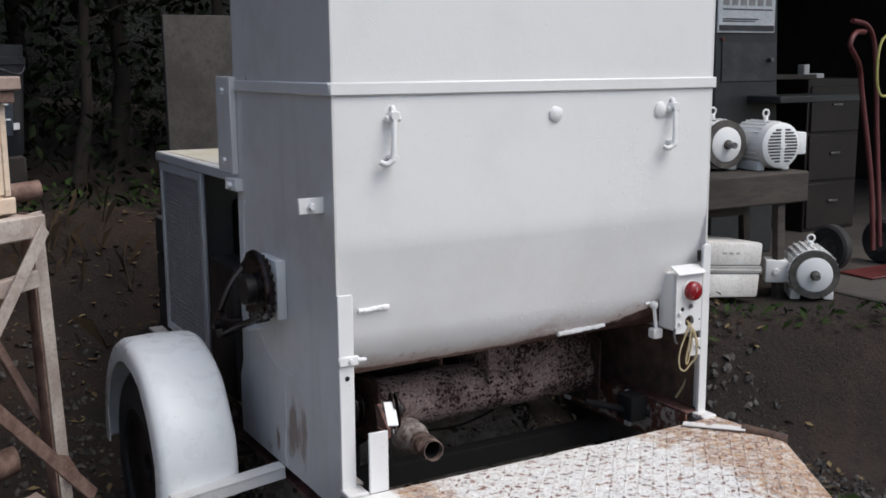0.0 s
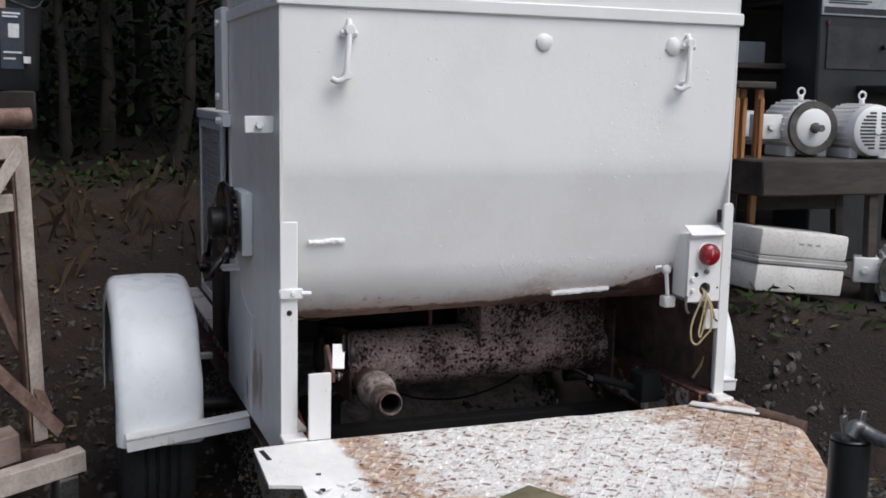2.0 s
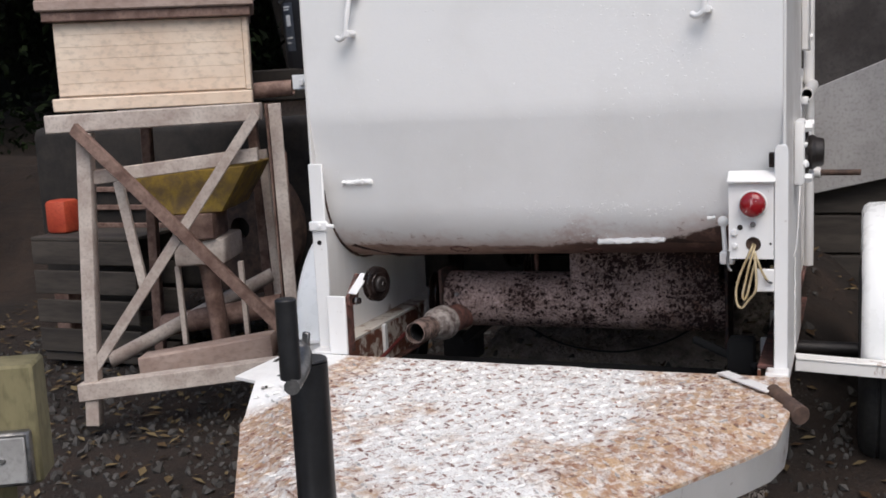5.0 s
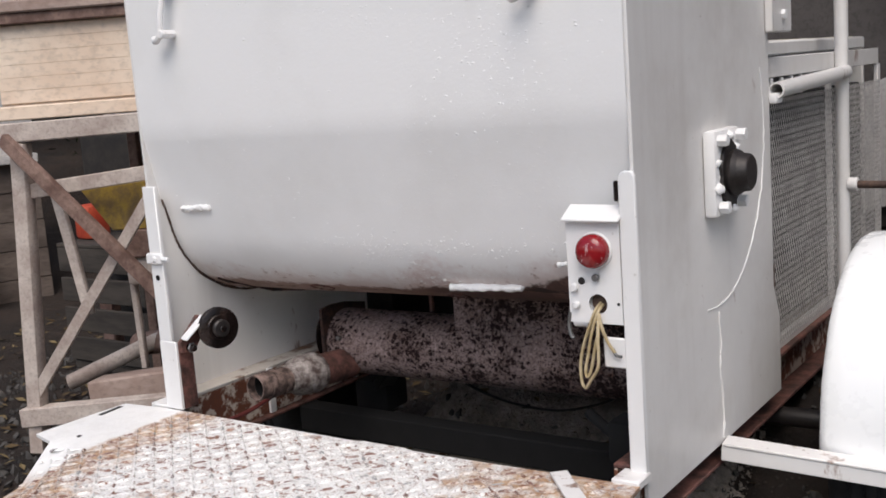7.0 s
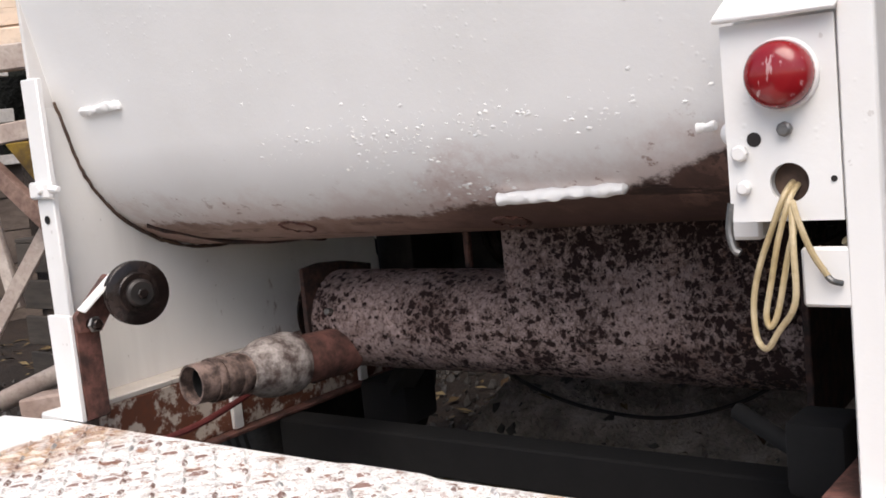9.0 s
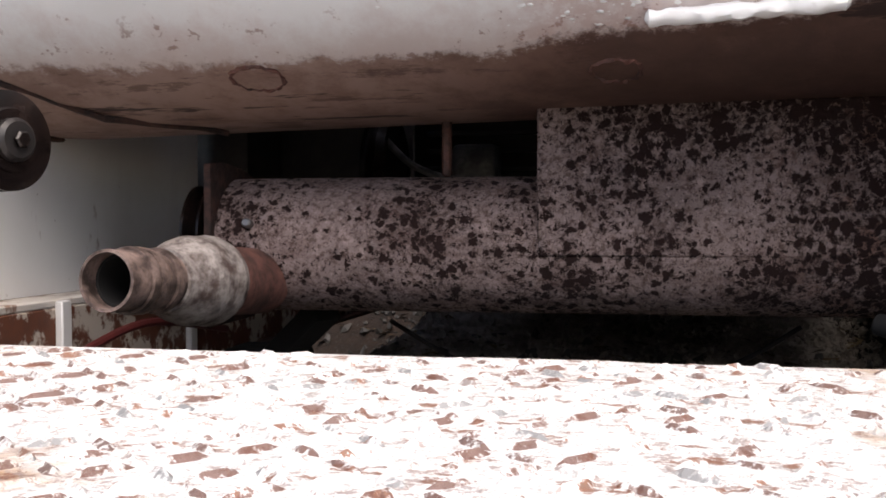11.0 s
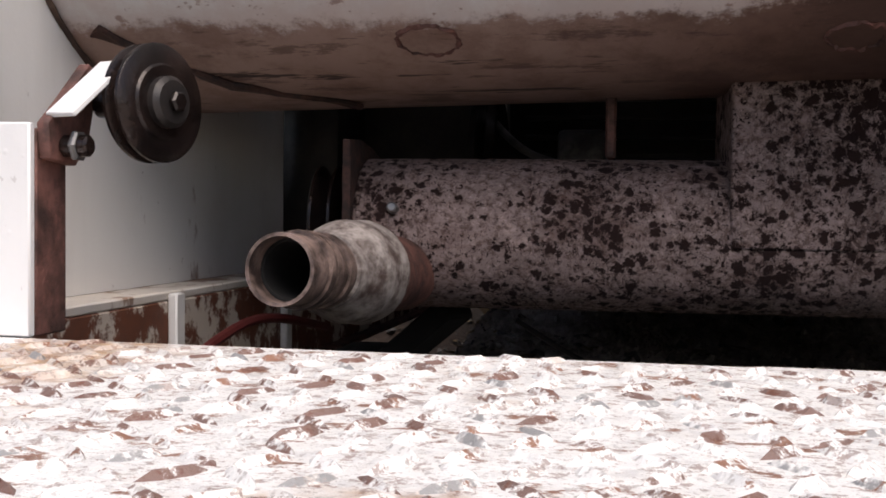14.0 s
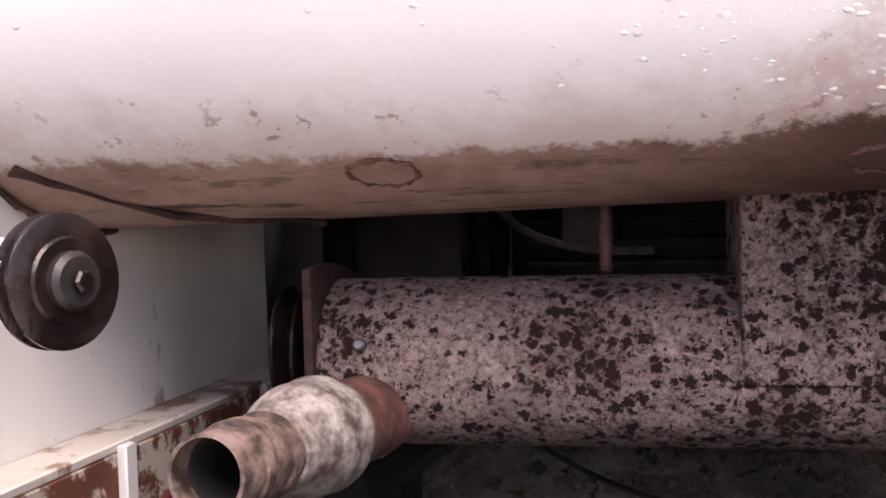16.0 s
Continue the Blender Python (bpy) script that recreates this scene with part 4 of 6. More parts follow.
def droop(x, y):
    """How far the worn plate is rolled down along its two side edges."""
    along_y = smooth(y, -0.30, -0.46)
    left = 0.072 * (1 - smooth(edge_gap(x, y, PLATFORM[4:9]), 0.0, 0.17)) if x < 0.6 else 0.0
    right = 0.042 * (1 - smooth(edge_gap(x, y, PLATFORM[11:17]), 0.0, 0.15)) if x > 0.6 else 0.0
    return (left + right) * along_y


def build_platform():
    plate = prism(PLATFORM, 0.008, xy(0.492))
    for k in range(27):
        bmesh.ops.bisect_plane(plate, geom=list(plate.verts) + list(plate.edges) + list(plate.faces), plane_co=(-0.05 + 0.05 * k, 0, 0), plane_no=(1, 0, 0))
        bmesh.ops.bisect_plane(plate, geom=list(plate.verts) + list(plate.edges) + list(plate.faces), plane_co=(0, -0.10 - 0.048 * k, 0), plane_no=(0, 1, 0))
    for v in plate.verts:
        v.co.z -= droop(v.co.x, v.co.y)
    top = part("platform", plate, M_PLATE, mixer, "worn white tread plate with rust patches")
    # the treads stand proud in a herringbone
    rng = random.Random(11)
    verts, faces = [], []
    pitch = 0.0265
    ca, sa = math.cos(radians(4)), math.sin(radians(4))
    for i in range(-70, 90):
        for j in range(-70, 20):
            gx, gy = i * pitch, j * pitch
            x, y = 0.6 + ca * (gx - 0.3) - sa * gy, -0.05 + sa * (gx - 0.3) + ca * gy
            if not inside(x, y, PLATFORM) or (x < 0.115 and y > -0.34):
                continue
            if not all(inside(x + dx, y + dy, PLATFORM) for dx, dy in ((0.014, 0), (-0.014, 0), (0, 0.014), (0, -0.014))):
                continue
            a = radians(45 if (i + j) % 2 else -45) + radians(4) + rng.gauss(0, 0.05)
            lx, ly = math.cos(a), math.sin(a)
            l, w, h = 0.0150 * rng.uniform(0.85, 1.1), 0.0042 * rng.uniform(0.7, 1.2), 0.0034 * rng.uniform(0.6, 1.3)
            k = len(verts)
            sunk = droop(x, y)
            for u, v, z in ((-l, 0, 0), (-l * 0.4, -w, 0), (l * 0.4, -w, 0), (l, 0, 0), (l * 0.4, w, 0), (-l * 0.4, w, 0), (-l * 0.5, 0, h), (l * 0.5, 0, h)):
                verts.append((x + u * lx - v * ly, y + u * ly + v * lx, 0.4999 + z - sunk))
            faces += [tuple(q + k for q in f) for f in ((0, 1, 6), (1, 2, 7, 6), (2, 3, 7), (3, 4, 7), (4, 5, 6, 7), (5, 0, 6))]
    mesh = bpy.data.meshes.new("treads")
    o = origin_of(mixer)
    mesh.from_pydata([(x - o.x, y - o.y, z - o.z) for x, y, z in verts], [], faces)
    mesh.materials.append(M_TREAD)
    ob = new("treads", mesh)
    ob.parent = top
    ob["kind"] = "stuff"
    # folded skirt along the sides
    for name, pts in (("skirt", PLATFORM[4:10]), ("skirt", PLATFORM[10:19])):
        b = bmesh.new()
        up = [b.verts.new((x, y, 0.4915 - droop(x, y))) for x, y in pts]
        dn = [b.verts.new((x + (0.64 - x) * 0.015, y, 0.375)) for x, y in pts]
        for k in range(len(pts) - 1):
            b.faces.new((up[k], up[k + 1], dn[k + 1], dn[k]))
        bmesh.ops.solidify(b, geom=list(b.faces), thickness=0.006)
        part(name, b, M_WHITE_RUST, top, "white painted folded skirt")
    for pts in (((-0.075, -0.10), (-0.068, -0.17)), ((0.018, -0.29), (0.012, -0.36))):
        part("slot", bar((*pts[0], 0.5006), (*pts[1], 0.5006 - droop(*pts[1])), 0.012, 0.001, 0.0), M_BLACK, top, "dark slot")
    part("loose_strip", bar((1.135, -0.072, 0.508), (1.262, -0.215, 0.510), 0.034, 0.005, 0.001), M_WHITE_RUST, top, "white steel strip")
    part("rusty_pin", rod((1.262, -0.20, 0.508), (1.312, -0.29, 0.500), 0.016, 12), M_RUST_DARK, top)
    part("pin_head", rod((1.306, -0.282, 0.492), (1.330, -0.318, 0.488), 0.023, 12), M_RUST_DARK, top)
    part("tongue", block((0.57, -1.75, 0.39), (0.70, -1.0, 0.485), 0.006), M_WHITE_RUST, mixer)


build_platform()


def build_jack():
    jack = part("jack_tube", hollow((0.637, -1.249, 0.02), (0.637, -1.249, 0.822), 0.031, 0.004, 28), M_JACK, mixer, "black tongue jack tube")
    part("cap", rod((0.637, -1.249, 0.8225), (0.637, -1.249, 0.828), 0.0305, 28), M_JACK, jack)
    part("jack_foot", block((0.56, -1.32, 0.0), (0.71, -1.18, 0.0195), 0.004), M_JACK, jack)
    arm = part("crank_arm", tube([(0.622, -1.262, 0.836), (0.632, -1.264, 0.850), (0.645, -1.272, 0.842), (0.660, -1.305, 0.832), (0.676, -1.35, 0.828), (0.690, -1.395, 0.826)], 0.012, 10), M_STEEL, jack, "grey steel crank arm")
    part("grip", rod((0.682, -1.382, 0.834), (0.682, -1.382, 0.952), 0.0155, 24), M_JACK, arm, "black cylindrical crank grip")
    part("fork", block((-0.006, -0.004, 0), (0.006, 0.004, 0.045), 0.002, None, pose(0.618, -1.262, 0.826, 0, -14, 0)), M_STEEL, arm)
    part("fork", block((-0.006, -0.004, 0), (0.006, 0.004, 0.040), 0.002, None, pose(0.640, -1.262, 0.834, 0, 8, 0)), M_STEEL, arm)


build_jack()


# ---------------------------------------------------------------- wheels and mudguards
def build_wheel(x0, x1, name="wheel"):
    cy, cz, r = 0.85, 0.335, 0.335
    w = x1 - x0
    prof = [(0.0, 0.20), (0.0, 0.27), (0.006, 0.305), (0.022, 0.326), (0.04, 0.333)]
    for k in range(4):
        g = 0.05 + k * (w - 0.1) / 3.6
        prof += [(g, r), (g + 0.004, r - 0.008), (g + 0.009, r - 0.008), (g + 0.013, r)]
    prof += [(w - 0.04, 0.333), (w - 0.022, 0.326), (w - 0.006, 0.305), (w, 0.27), (w, 0.20), (0.0, 0.20)]
    hub = part(name, lathe([(0.03, 0.05), (0.03, 0.17), (0.012, 0.196), (0.02, 0.199), (w - 0.02, 0.199), (w - 0.012, 0.196), (w - 0.03, 0.17), (w - 0.03, 0.05), (0.03, 0.05)], (x0, cy, cz), (x1, cy, cz), 40), M_BLACK, mixer, "black steel wheel with a ribbed tyre")
    part("tyre", lathe(prof, (x0, cy, cz), (x1, cy, cz), 56), M_TYRE, hub, "black ribbed tyre")


def build_fender(x0, x1, cy, cz, r):
    cross = [(x0, -0.075), (x0, -0.030), (x0 + 0.008, -0.012), (x0 + 0.024, -0.002), (x0 + 0.06, 0.0), ((x0 + x1) / 2, 0.002), (x1 - 0.06, 0.0), (x1 - 0.024, -0.002), (x1 - 0.008, -0.012), (x1, -0.030), (x1, -0.075)]
    b = bmesh.new()
    rows = []
    stations = [(180, 0.05)] + [(180 - 180 * k / 36, 0.0) for k in range(37)] + [(0, 0.05)]
    for a, drop in stations:
        ca, sa = math.cos(radians(a)), math.sin(radians(a))
        rows.append([b.verts.new((x + 0.004 * noise.noise(Vector((x * 9, a * 0.05, 2))), cy + (r + d) * ca, cz + (r + d) * sa - drop)) for x, d in cross])
    for p, q in zip(rows, rows[1:]):
        for k in range(len(cross) - 1):
            b.faces.new((p[k], p[k + 1], q[k + 1], q[k]))
    bmesh.ops.recalc_face_normals(b, faces=b.faces)
    bmesh.ops.solidify(b, geom=list(b.faces), thickness=0.004)
    return part("fender", b, M_FENDER, mixer, "smooth freshly painted white mudguard", 50)


build_wheel(-0.345, -0.135)
build_wheel(1.450, 1.660)
fl = build_fender(-0.372, -0.128, 0.84, 0.398, 0.377)
fr = build_fender(1.456, 1.680, 0.845, 0.425, 0.392)
for f, a, c in ((fl, (-0.010, 0.432, 0.430), (-0.350, 0.440, 0.388)), (fr, (1.284, 0.390, 0.436), (1.640, 0.436, 0.408))):
    b = bar(a, c, 0.055, 0.006, 0.0015)
    part("bracket", b, M_WHITE_RUST, f, "white angle bracket")
    dz = Vector((0, -0.022, -0.020))
    part("bracket_web", bar(Vector(a) + dz, Vector(c) + dz, 0.006, 0.032, 0.0015), M_WHITE_RUST, f)
part("step_bar", block((-0.14, 1.14, 0.42), (-0.0085, 1.17, 0.44), 0.003), M_WHITE_RUST, mixer)

# ---------------------------------------------------------------- end bearings, chain, tabs
def build_bearings():
    right = part("bearing_housing", block((1.2805, 0.325, 0.925), (1.308, 0.475, 1.100), 0.008, None, None, 2), M_WHITE, mixer, "lumpy white bearing housing")
    part("shaft_cap", lathe([(0, 0.046), (0.010, 0.048), (0.018, 0.043), (0.022, 0.040), (0.036, 0.038), (0.040, 0.034)], (1.3158, 0.400, 1.010), (2, 0.400, 1.010), 20), M_BLACK, right, "black greasy shaft cap")
    torn = []
    for k in range(26):
        a = 2 * math.pi * k / 26
        rr = 0.060 + 0.014 * noise.noise(Vector((k * 0.8, 3.1, 0))) + (0.012 if k % 7 == 0 else 0.0)
        torn.append((0.395 + rr * 0.85 * math.cos(a), 1.006 + rr * 1.15 * math.sin(a)))
    part("torn_seal", prism(torn, 0.007, yz(1.3085), 0.001), M_BLACK, right, "torn black rubber seal")
    for k in range(9):
        a = 0.7 * k
        lump = bmesh.new()
        bmesh.ops.create_icosphere(lump, subdivisions=2, radius=0.010 + 0.005 * noise.noise(Vector((k, 0.5, 0))))
        lump.transform(Matrix.Translation((1.309, 0.395 + 0.060 * math.cos(a), 1.010 + 0.076 * math.sin(a))))
        for v in lump.verts:
            v.co += noise.noise_vector(v.co * 70) * 0.005
        part("paint_lump", lump, M_WHITE, right)
    for y, z in ((0.345, 1.080), (0.455, 1.084), (0.345, 0.945), (0.452, 0.945)):
        part("bolt", rod((1.308, y, z), (1.328, y, z), 0.013, 6), M_WHITE, right)
    left = part("bearing_housing", block((-0.040, 0.350, 0.900), (-0.0085, 0.510, 1.075), 0.006, None, None, 2), M_WHITE, mixer, "white bearing housing")
    # sprocket with teeth and the chain guard strap
    n = 22
    teeth = []
    for i in range(n):
        a = 2 * math.pi * i / n
        for da, r in ((-0.10, 0.088), (-0.04, 0.101), (0.04, 0.101), (0.10, 0.088)):
            teeth.append((0.43 + r * math.cos(a + da), 0.985 + r * math.sin(a + da)))
    part("sprocket", prism(teeth, 0.012, yz(-0.062)), M_GREASE, left, "greasy black sprocket")
    part("sprocket", prism([(0.43 + (y - 0.43) * 1.02, 0.985 + (z - 0.985) * 1.02) for y, z in teeth], 0.012, yz(-0.084)), M_GREASE, left, "greasy black sprocket")
    part("hub", rod((-0.041, 0.43, 0.985), (-0.115, 0.43, 0.985), 0.045, 20), M_BLACK, left)
    chain = [(-0.074, 0.43 + 0.104 * math.cos(a), 0.985 + 0.104 * math.sin(a)) for a in [radians(40 + k * 22) for k in range(9)]]
    chain += [(-0.074, 0.60, 0.835), (-0.074, 0.76, 0.775), (-0.074, 0.82, 0.79), (-0.074, 0.80, 0.83), (-0.074, 0.66, 0.96)]
    part("drive_chain", tube(chain, 0.011, 8, None, True, 6), M_GREASE, left, "greasy black drive chain")
    part("small_sprocket", lathe([(0, 0.03), (0, 0.045), (0.02, 0.045), (0.02, 0.03)], (-0.084, 0.78, 0.805), (0, 0.78, 0.805), 18), M_GREASE, mixer)
    part("jack_shaft", rod((-0.10, 0.78, 0.805), (0.10, 0.78, 0.805), 0.016, 12), M_GREASE, mixer)
    # Blackened and drawn down to keep lit ground out of the engine opening.
    part("gearbox", block((-0.02, 0.81, 0.514), (0.09, 1.08, 0.98), 0.02, None, None, 2), M_BLACK, mixer, "chain gearbox, blackened and lengthened to darken the engine opening")
    for (x0, x1), s in (((-0.080, -0.0085), -1), ):
        t = part("tab", block((x0, 0.060, 1.246), (x1, 0.072, 1.288), 0.002), M_WHITE, mixer)
        part("bolt", rod((-0.046, 0.060, 1.266), (-0.046, 0.046, 1.266), 0.010, 6), M_WHITE, t)
    t = part("tab", block((-0.034, 0.700, 1.240), (-0.0085, 0.80, 1.278), 0.002), M_WHITE, mixer)
    part("bolt", rod((-0.034, 0.74, 1.258), (-0.050, 0.74, 1.258), 0.011, 6), M_WHITE, t)
    part("tab", block((-0.060, 0.56, 0.826), (-0.0085, 0.64, 0.834), 0.002), M_WHITE, mixer)
    for x0, x1, x2 in ((-0.030, -0.0085, -0.040), (1.2805, 1.302, 1.312)):
        h = part("hinge_plate", block((x0, 0.735, 1.290), (x1, 0.872, 1.595), 0.003), M_WHITE_SIDE, mixer, "white bolted hinge plate")
        for z in (1.33, 1.55):
            part("bolt", rod((x0 if x2 < 0 else x1, 0.80, z), (x2, 0.80, z), 0.012, 6), M_WHITE, h)
    # weld beads that follow the curve of the trough
    for x in (-0.0095, 1.2815):
        bead = [(x, 0.38 + 0.33 * math.cos(radians(a)), 1.09 + 0.36 * math.sin(radians(a))) for a in range(-100, 21, 10)]
        b = tube(bead, 0.0016, 6, None, False, 6)
        for v in b.verts:
            v.co += noise.noise_vector(v.co * 75) * 0.0025
        part("weld_bead", b, M_WHITE, mixer)
        b = tube([(x, 0.395, 0.44), (x, 0.40, 0.50), (x, 0.388, 0.60), (x, 0.395, 0.66), (x, 0.385, 0.72)], 0.0018, 6)
        for v in b.verts:
            v.co += noise.noise_vector(v.co * 55) * 0.004
        part("weld_bead", b, M_WHITE_RUST, mixer)


build_bearings()


# ---------------------------------------------------------------- engine house
def lattice(x, y0, y1, z0, z1, step, w, slope=1.9):
    """Expanded metal: two sets of thin strips that cross, in the plane of x."""
    b = bmesh.new()
    verts, faces = [], []
    for s in (1, -1):
        k0 = (z0 - slope * y1) if s > 0 else (z0 + slope * y0)
        k1 = (z1 - slope * y0) if s > 0 else (z1 + slope * y1)
        k = k0
        while k < k1:
            pts = []
            ya, yb = y0, y1
            za, zb = k + s * slope * ya, k + s * slope * yb
            lo, hi = sorted(((ya, za), (yb, zb)), key=lambda q: q[1])
            if hi[1] > z0 and lo[1] < z1:
                def at(z):
                    return (lo[0] + (hi[0] - lo[0]) * (z - lo[1]) / (hi[1] - lo[1]), z)
                p = at(z0) if lo[1] < z0 else lo
                q = at(z1) if hi[1] > z1 else hi
                if (p[0] - q[0]) ** 2 + (p[1] - q[1]) ** 2 > 1e-4:
                    n = len(verts)
                    o = 0.0006 * s
                    for (yy, zz) in (p, q):
                        verts += [(x + o - w * 0.4, yy - w, zz), (x + o - w * 0.4, yy + w, zz), (x + o + w * 0.4, yy + w, zz), (x + o + w * 0.4, yy - w, zz)]
                    faces += [tuple(n + i for i in f) for f in ((0, 1, 5, 4), (1, 2, 6, 5), (2, 3, 7, 6), (3, 0, 4, 7))]
            k += step
    vs = [b.verts.new(v) for v in verts]
    for f in faces:
        b.faces.new([vs[i] for i in f])
    return b


def build_engine_house():
    house = part("engine_cover", block((0.06, 0.85, 1.235), (1.20, 2.02, 1.275), 0.006), M_WHITE_SIDE, mixer, "grey-white engine cover with stained top")
    part("cover_stain", block((0.09, 0.90, 1.2755), (1.17, 1.98, 1.2775), 0.0), M_COVERTOP, house, "yellowish stained cover top")
    part("rear_panel", block((0.08, 1.99, 0.52), (1.20, 2.01, 1.234), 0.003), M_WHITE_SIDE, house)
    part("side_panel", block((0.078, 1.41, 0.52), (0.084, 1.985, 1.234), 0.002), M_PERF, house, "grey perforated side panel")
    for y0, y1, z0, z1 in ((1.41, 1.44, 0.52, 1.234), (1.955, 1.985, 0.52, 1.234), (1.441, 1.954, 0.52, 0.55), (1.441, 1.954, 1.20, 1.234)):
        part("panel_frame", block((0.066, y0, z0), (0.0775, y1, z1), 0.002), M_WHITE_SIDE, house)
    part("side_mesh", lattice(0.072, 1.44, 1.955, 0.55, 1.20, 0.040, 0.0016), M_MESH, house, "grey expanded mesh", 180)
    part("side_mesh", lattice(1.262, 0.79, 1.95, 0.53, 1.135, 0.032, 0.0013), M_MESH, house, "grey expanded mesh", 180)
    for y0, y1, z0, z1 in ((0.80, 1.95, 1.185, 1.234), (0.80, 1.95, 0.512, 0.545), (1.94, 1.975, 0.5455, 1.184), (1.36, 1.385, 0.5455, 1.184)):
        part("panel_frame", block((1.245, y0, z0), (1.258, y1, z1), 0.002), M_WHITE_SIDE, house)
    for y in (0.86, 0.94, 1.02, 1.10):
        part("grille_bar", block((1.246, y, 1.136), (1.256, y + 0.014, 1.184), 0.002), M_WHITE_SIDE, house)
    eng = part("engine", block((0.32, 1.02, 0.53), (0.98, 1.85, 1.08), 0.03, None, None, 2), M_BLACK, mixer, "greasy black engine")
    for k in range(14):
        z = 0.60 + k * 0.032
        part("fin", block((0.36, 0.996, z), (0.94, 1.018, z + 0.008), 0.001), M_BLACK, eng)
    part("pulley", lathe([(0, 0.02), (0, 0.09), (0.012, 0.10), (0.02, 0.09), (0.028, 0.10), (0.04, 0.09), (0.04, 0.02)], (0.30, 0.86, 0.69), (0.34, 0.86, 0.69), 28), M_GREASE, eng)
    part("manifold", block((0.42, 0.93, 0.66), (0.50, 0.995, 0.74), 0.01, None, None, 2), M_STEEL, eng, "grey metal fitting")
    part("belt_guard", tube([(0.30, 0.82, 0.78), (0.38, 0.80, 0.70), (0.47, 0.80, 0.67), (0.56, 0.82, 0.665)], 0.006, 8), M_STEEL, eng)
    # Added black sheet: stands for the shade in the gap beside the engine.
    part("dark_sheet", block((0.068, 0.955, 0.501), (0.318, 0.962, 1.23), 0.001), M_BLACK, mixer, "black sheet added where the gap beside the engine is dark")
    for x in (0.40, 0.86):
        part("engine_bearer", block((x, 0.86, 0.486), (x + 0.06, 1.985, 0.529), 0.003), M_BLACK, mixer)
    # Added black backing: the dark inside of the engine house behind the mesh.
    backing = part("dark_backing", block((1.170, 0.86, 0.535), (1.205, 1.93, 1.130), 0.004), M_PITCH, mixer, "black sheet added behind the mesh for its dark inside")
    for k in range(12):
        part("backing_rib", block((1.2055, 0.87, 0.56 + k * 0.047), (1.211, 1.92, 0.572 + k * 0.047), 0.001), M_BLACK, backing)
    # guard rail of pipe on the side
    rail = part("guard_rail", tube([(1.276, 1.423, 0.515), (1.276, 1.423, 0.9), (1.276, 1.423, 1.40), (1.276, 1.423, 1.75)], 0.019, 14), M_WHITE_SIDE, mixer, "white pipe guard rail")
    part("rail_arm", hollow((1.296, 0.762, 1.158), (1.290, 1.41, 1.176), 0.019, 0.004, 20), M_WHITE_SIDE, rail)
    part("rail_weld", block((1.2805, 0.752, 1.128), (1.300, 0.80, 1.152), 0.005, None, None, 2), M_WHITE, rail)
    part("peg", rod((1.276, 1.423, 0.858), (1.455, 1.405, 0.858), 0.011, 12), M_RUST_DARK, rail, "rusty peg")
    part("peg_collar", rod((1.292, 1.421, 0.858), (1.318, 1.419, 0.858), 0.020, 12), M_WHITE_RUST, rail)


pf = Nodes("perforated grey sheet")
pf_holes = pf.step(pf.cells(75.0, 0.0), 0.24, 0.30, 1.0, 0.0)
M_PERF = pf.finish(pf.mix(pf_holes, (0.58, 0.56, 0.55), (0.06, 0.06, 0.06)), 0.6, pf_holes, 0.4, 0.002)
M_COVERTOP = mottled("stained cover top", (0.52, 0.46, 0.33), (0.66, 0.63, 0.56), 5.0, 0.7, 0.0, 0.3)
build_engine_house()

# ---------------------------------------------------------------- loose ground cover
def under_wheels(x, y):
    return (-0.36 < x < -0.12 or 1.44 < x < 1.67) and 0.5 < y < 1.2


def stone_place(rng):
    u = rng.random()
    if u < 0.45:
        x, y = rng.uniform(-2.6, 0.0), rng.uniform(-0.4, 3.3)
    elif u < 0.75:
        x, y = rng.uniform(0.0, 1.3), rng.uniform(0.3, 2.7)
        if rng.random() < 0.7:
            return None
    else:
        x, y = rng.uniform(1.3, 2.3), rng.uniform(-1.0, 0.9)
        if rng.random() < 0.3:
            return None
    return None if under_wheels(x, y) else on_ground(x, y, 0.001)


scatter("gravel", 9500, stone_place, stone, M_STONE, "loose grey gravel on damp earth", "gravel", 21)
def build_gravel_bed():
    """Made-up gravel bed under the trailer, coloured pale as if lit."""
    bm = bmesh.new()
    grid = []
    for i in range(61):
        row = []
        for j in range(71):
            x, y = 0.03 + 1.17 * i / 60, 0.36 + 1.46 * j / 70
            rim = min(1.0, min(i, 60 - i, j, 70 - j) / 5)
            bump = 0.010 * noise.noise(Vector((x * 24, y * 24, 2))) + 0.006 * noise.noise(Vector((x * 60, y * 60, 5)))
            row.append(bm.verts.new((x, y, ground_z(x, y) - 0.012 + rim * (0.022 + bump))))
        grid.append(row)
    for i in range(60):
        for j in range(70):
            bm.faces.new((grid[i][j], grid[i + 1][j], grid[i + 1][j + 1], grid[i][j + 1]))
    ob = link("ground_gravel_bed", bm, M_LIT_GRAVEL, (0, 0, 0), 60)
    tagged(ob, "added gravel bed under the trailer, coloured pale as lit ground", "ground", "", "structure")


build_gravel_bed()
# Loose stones in the same pale colour, standing for lit gravel.
scatter("rubble", 26000, lambda g: on_ground(g.uniform(0.03, 1.20), g.uniform(0.40, 1.80), 0.010), crumb, M_LIT_GRAVEL, "loose gravel under the trailer, coloured pale as lit ground", "rubble", 28)
scatter("leaf_litter", 3400, lambda g: on_ground(g.uniform(-3.5, 2.4), g.uniform(-0.5, 4.6), 0.012), leaf_quad(0.022, 0.12), M_LITTER, "fallen yellow and brown leaves", "leaves", 22)


def bank_top(g):
    x = g.uniform(-4.5, 2.0)
    y = g.gauss(4.45, 0.22)
    return on_ground(x, y, 0.04 + 0.16 * g.random() ** 2)


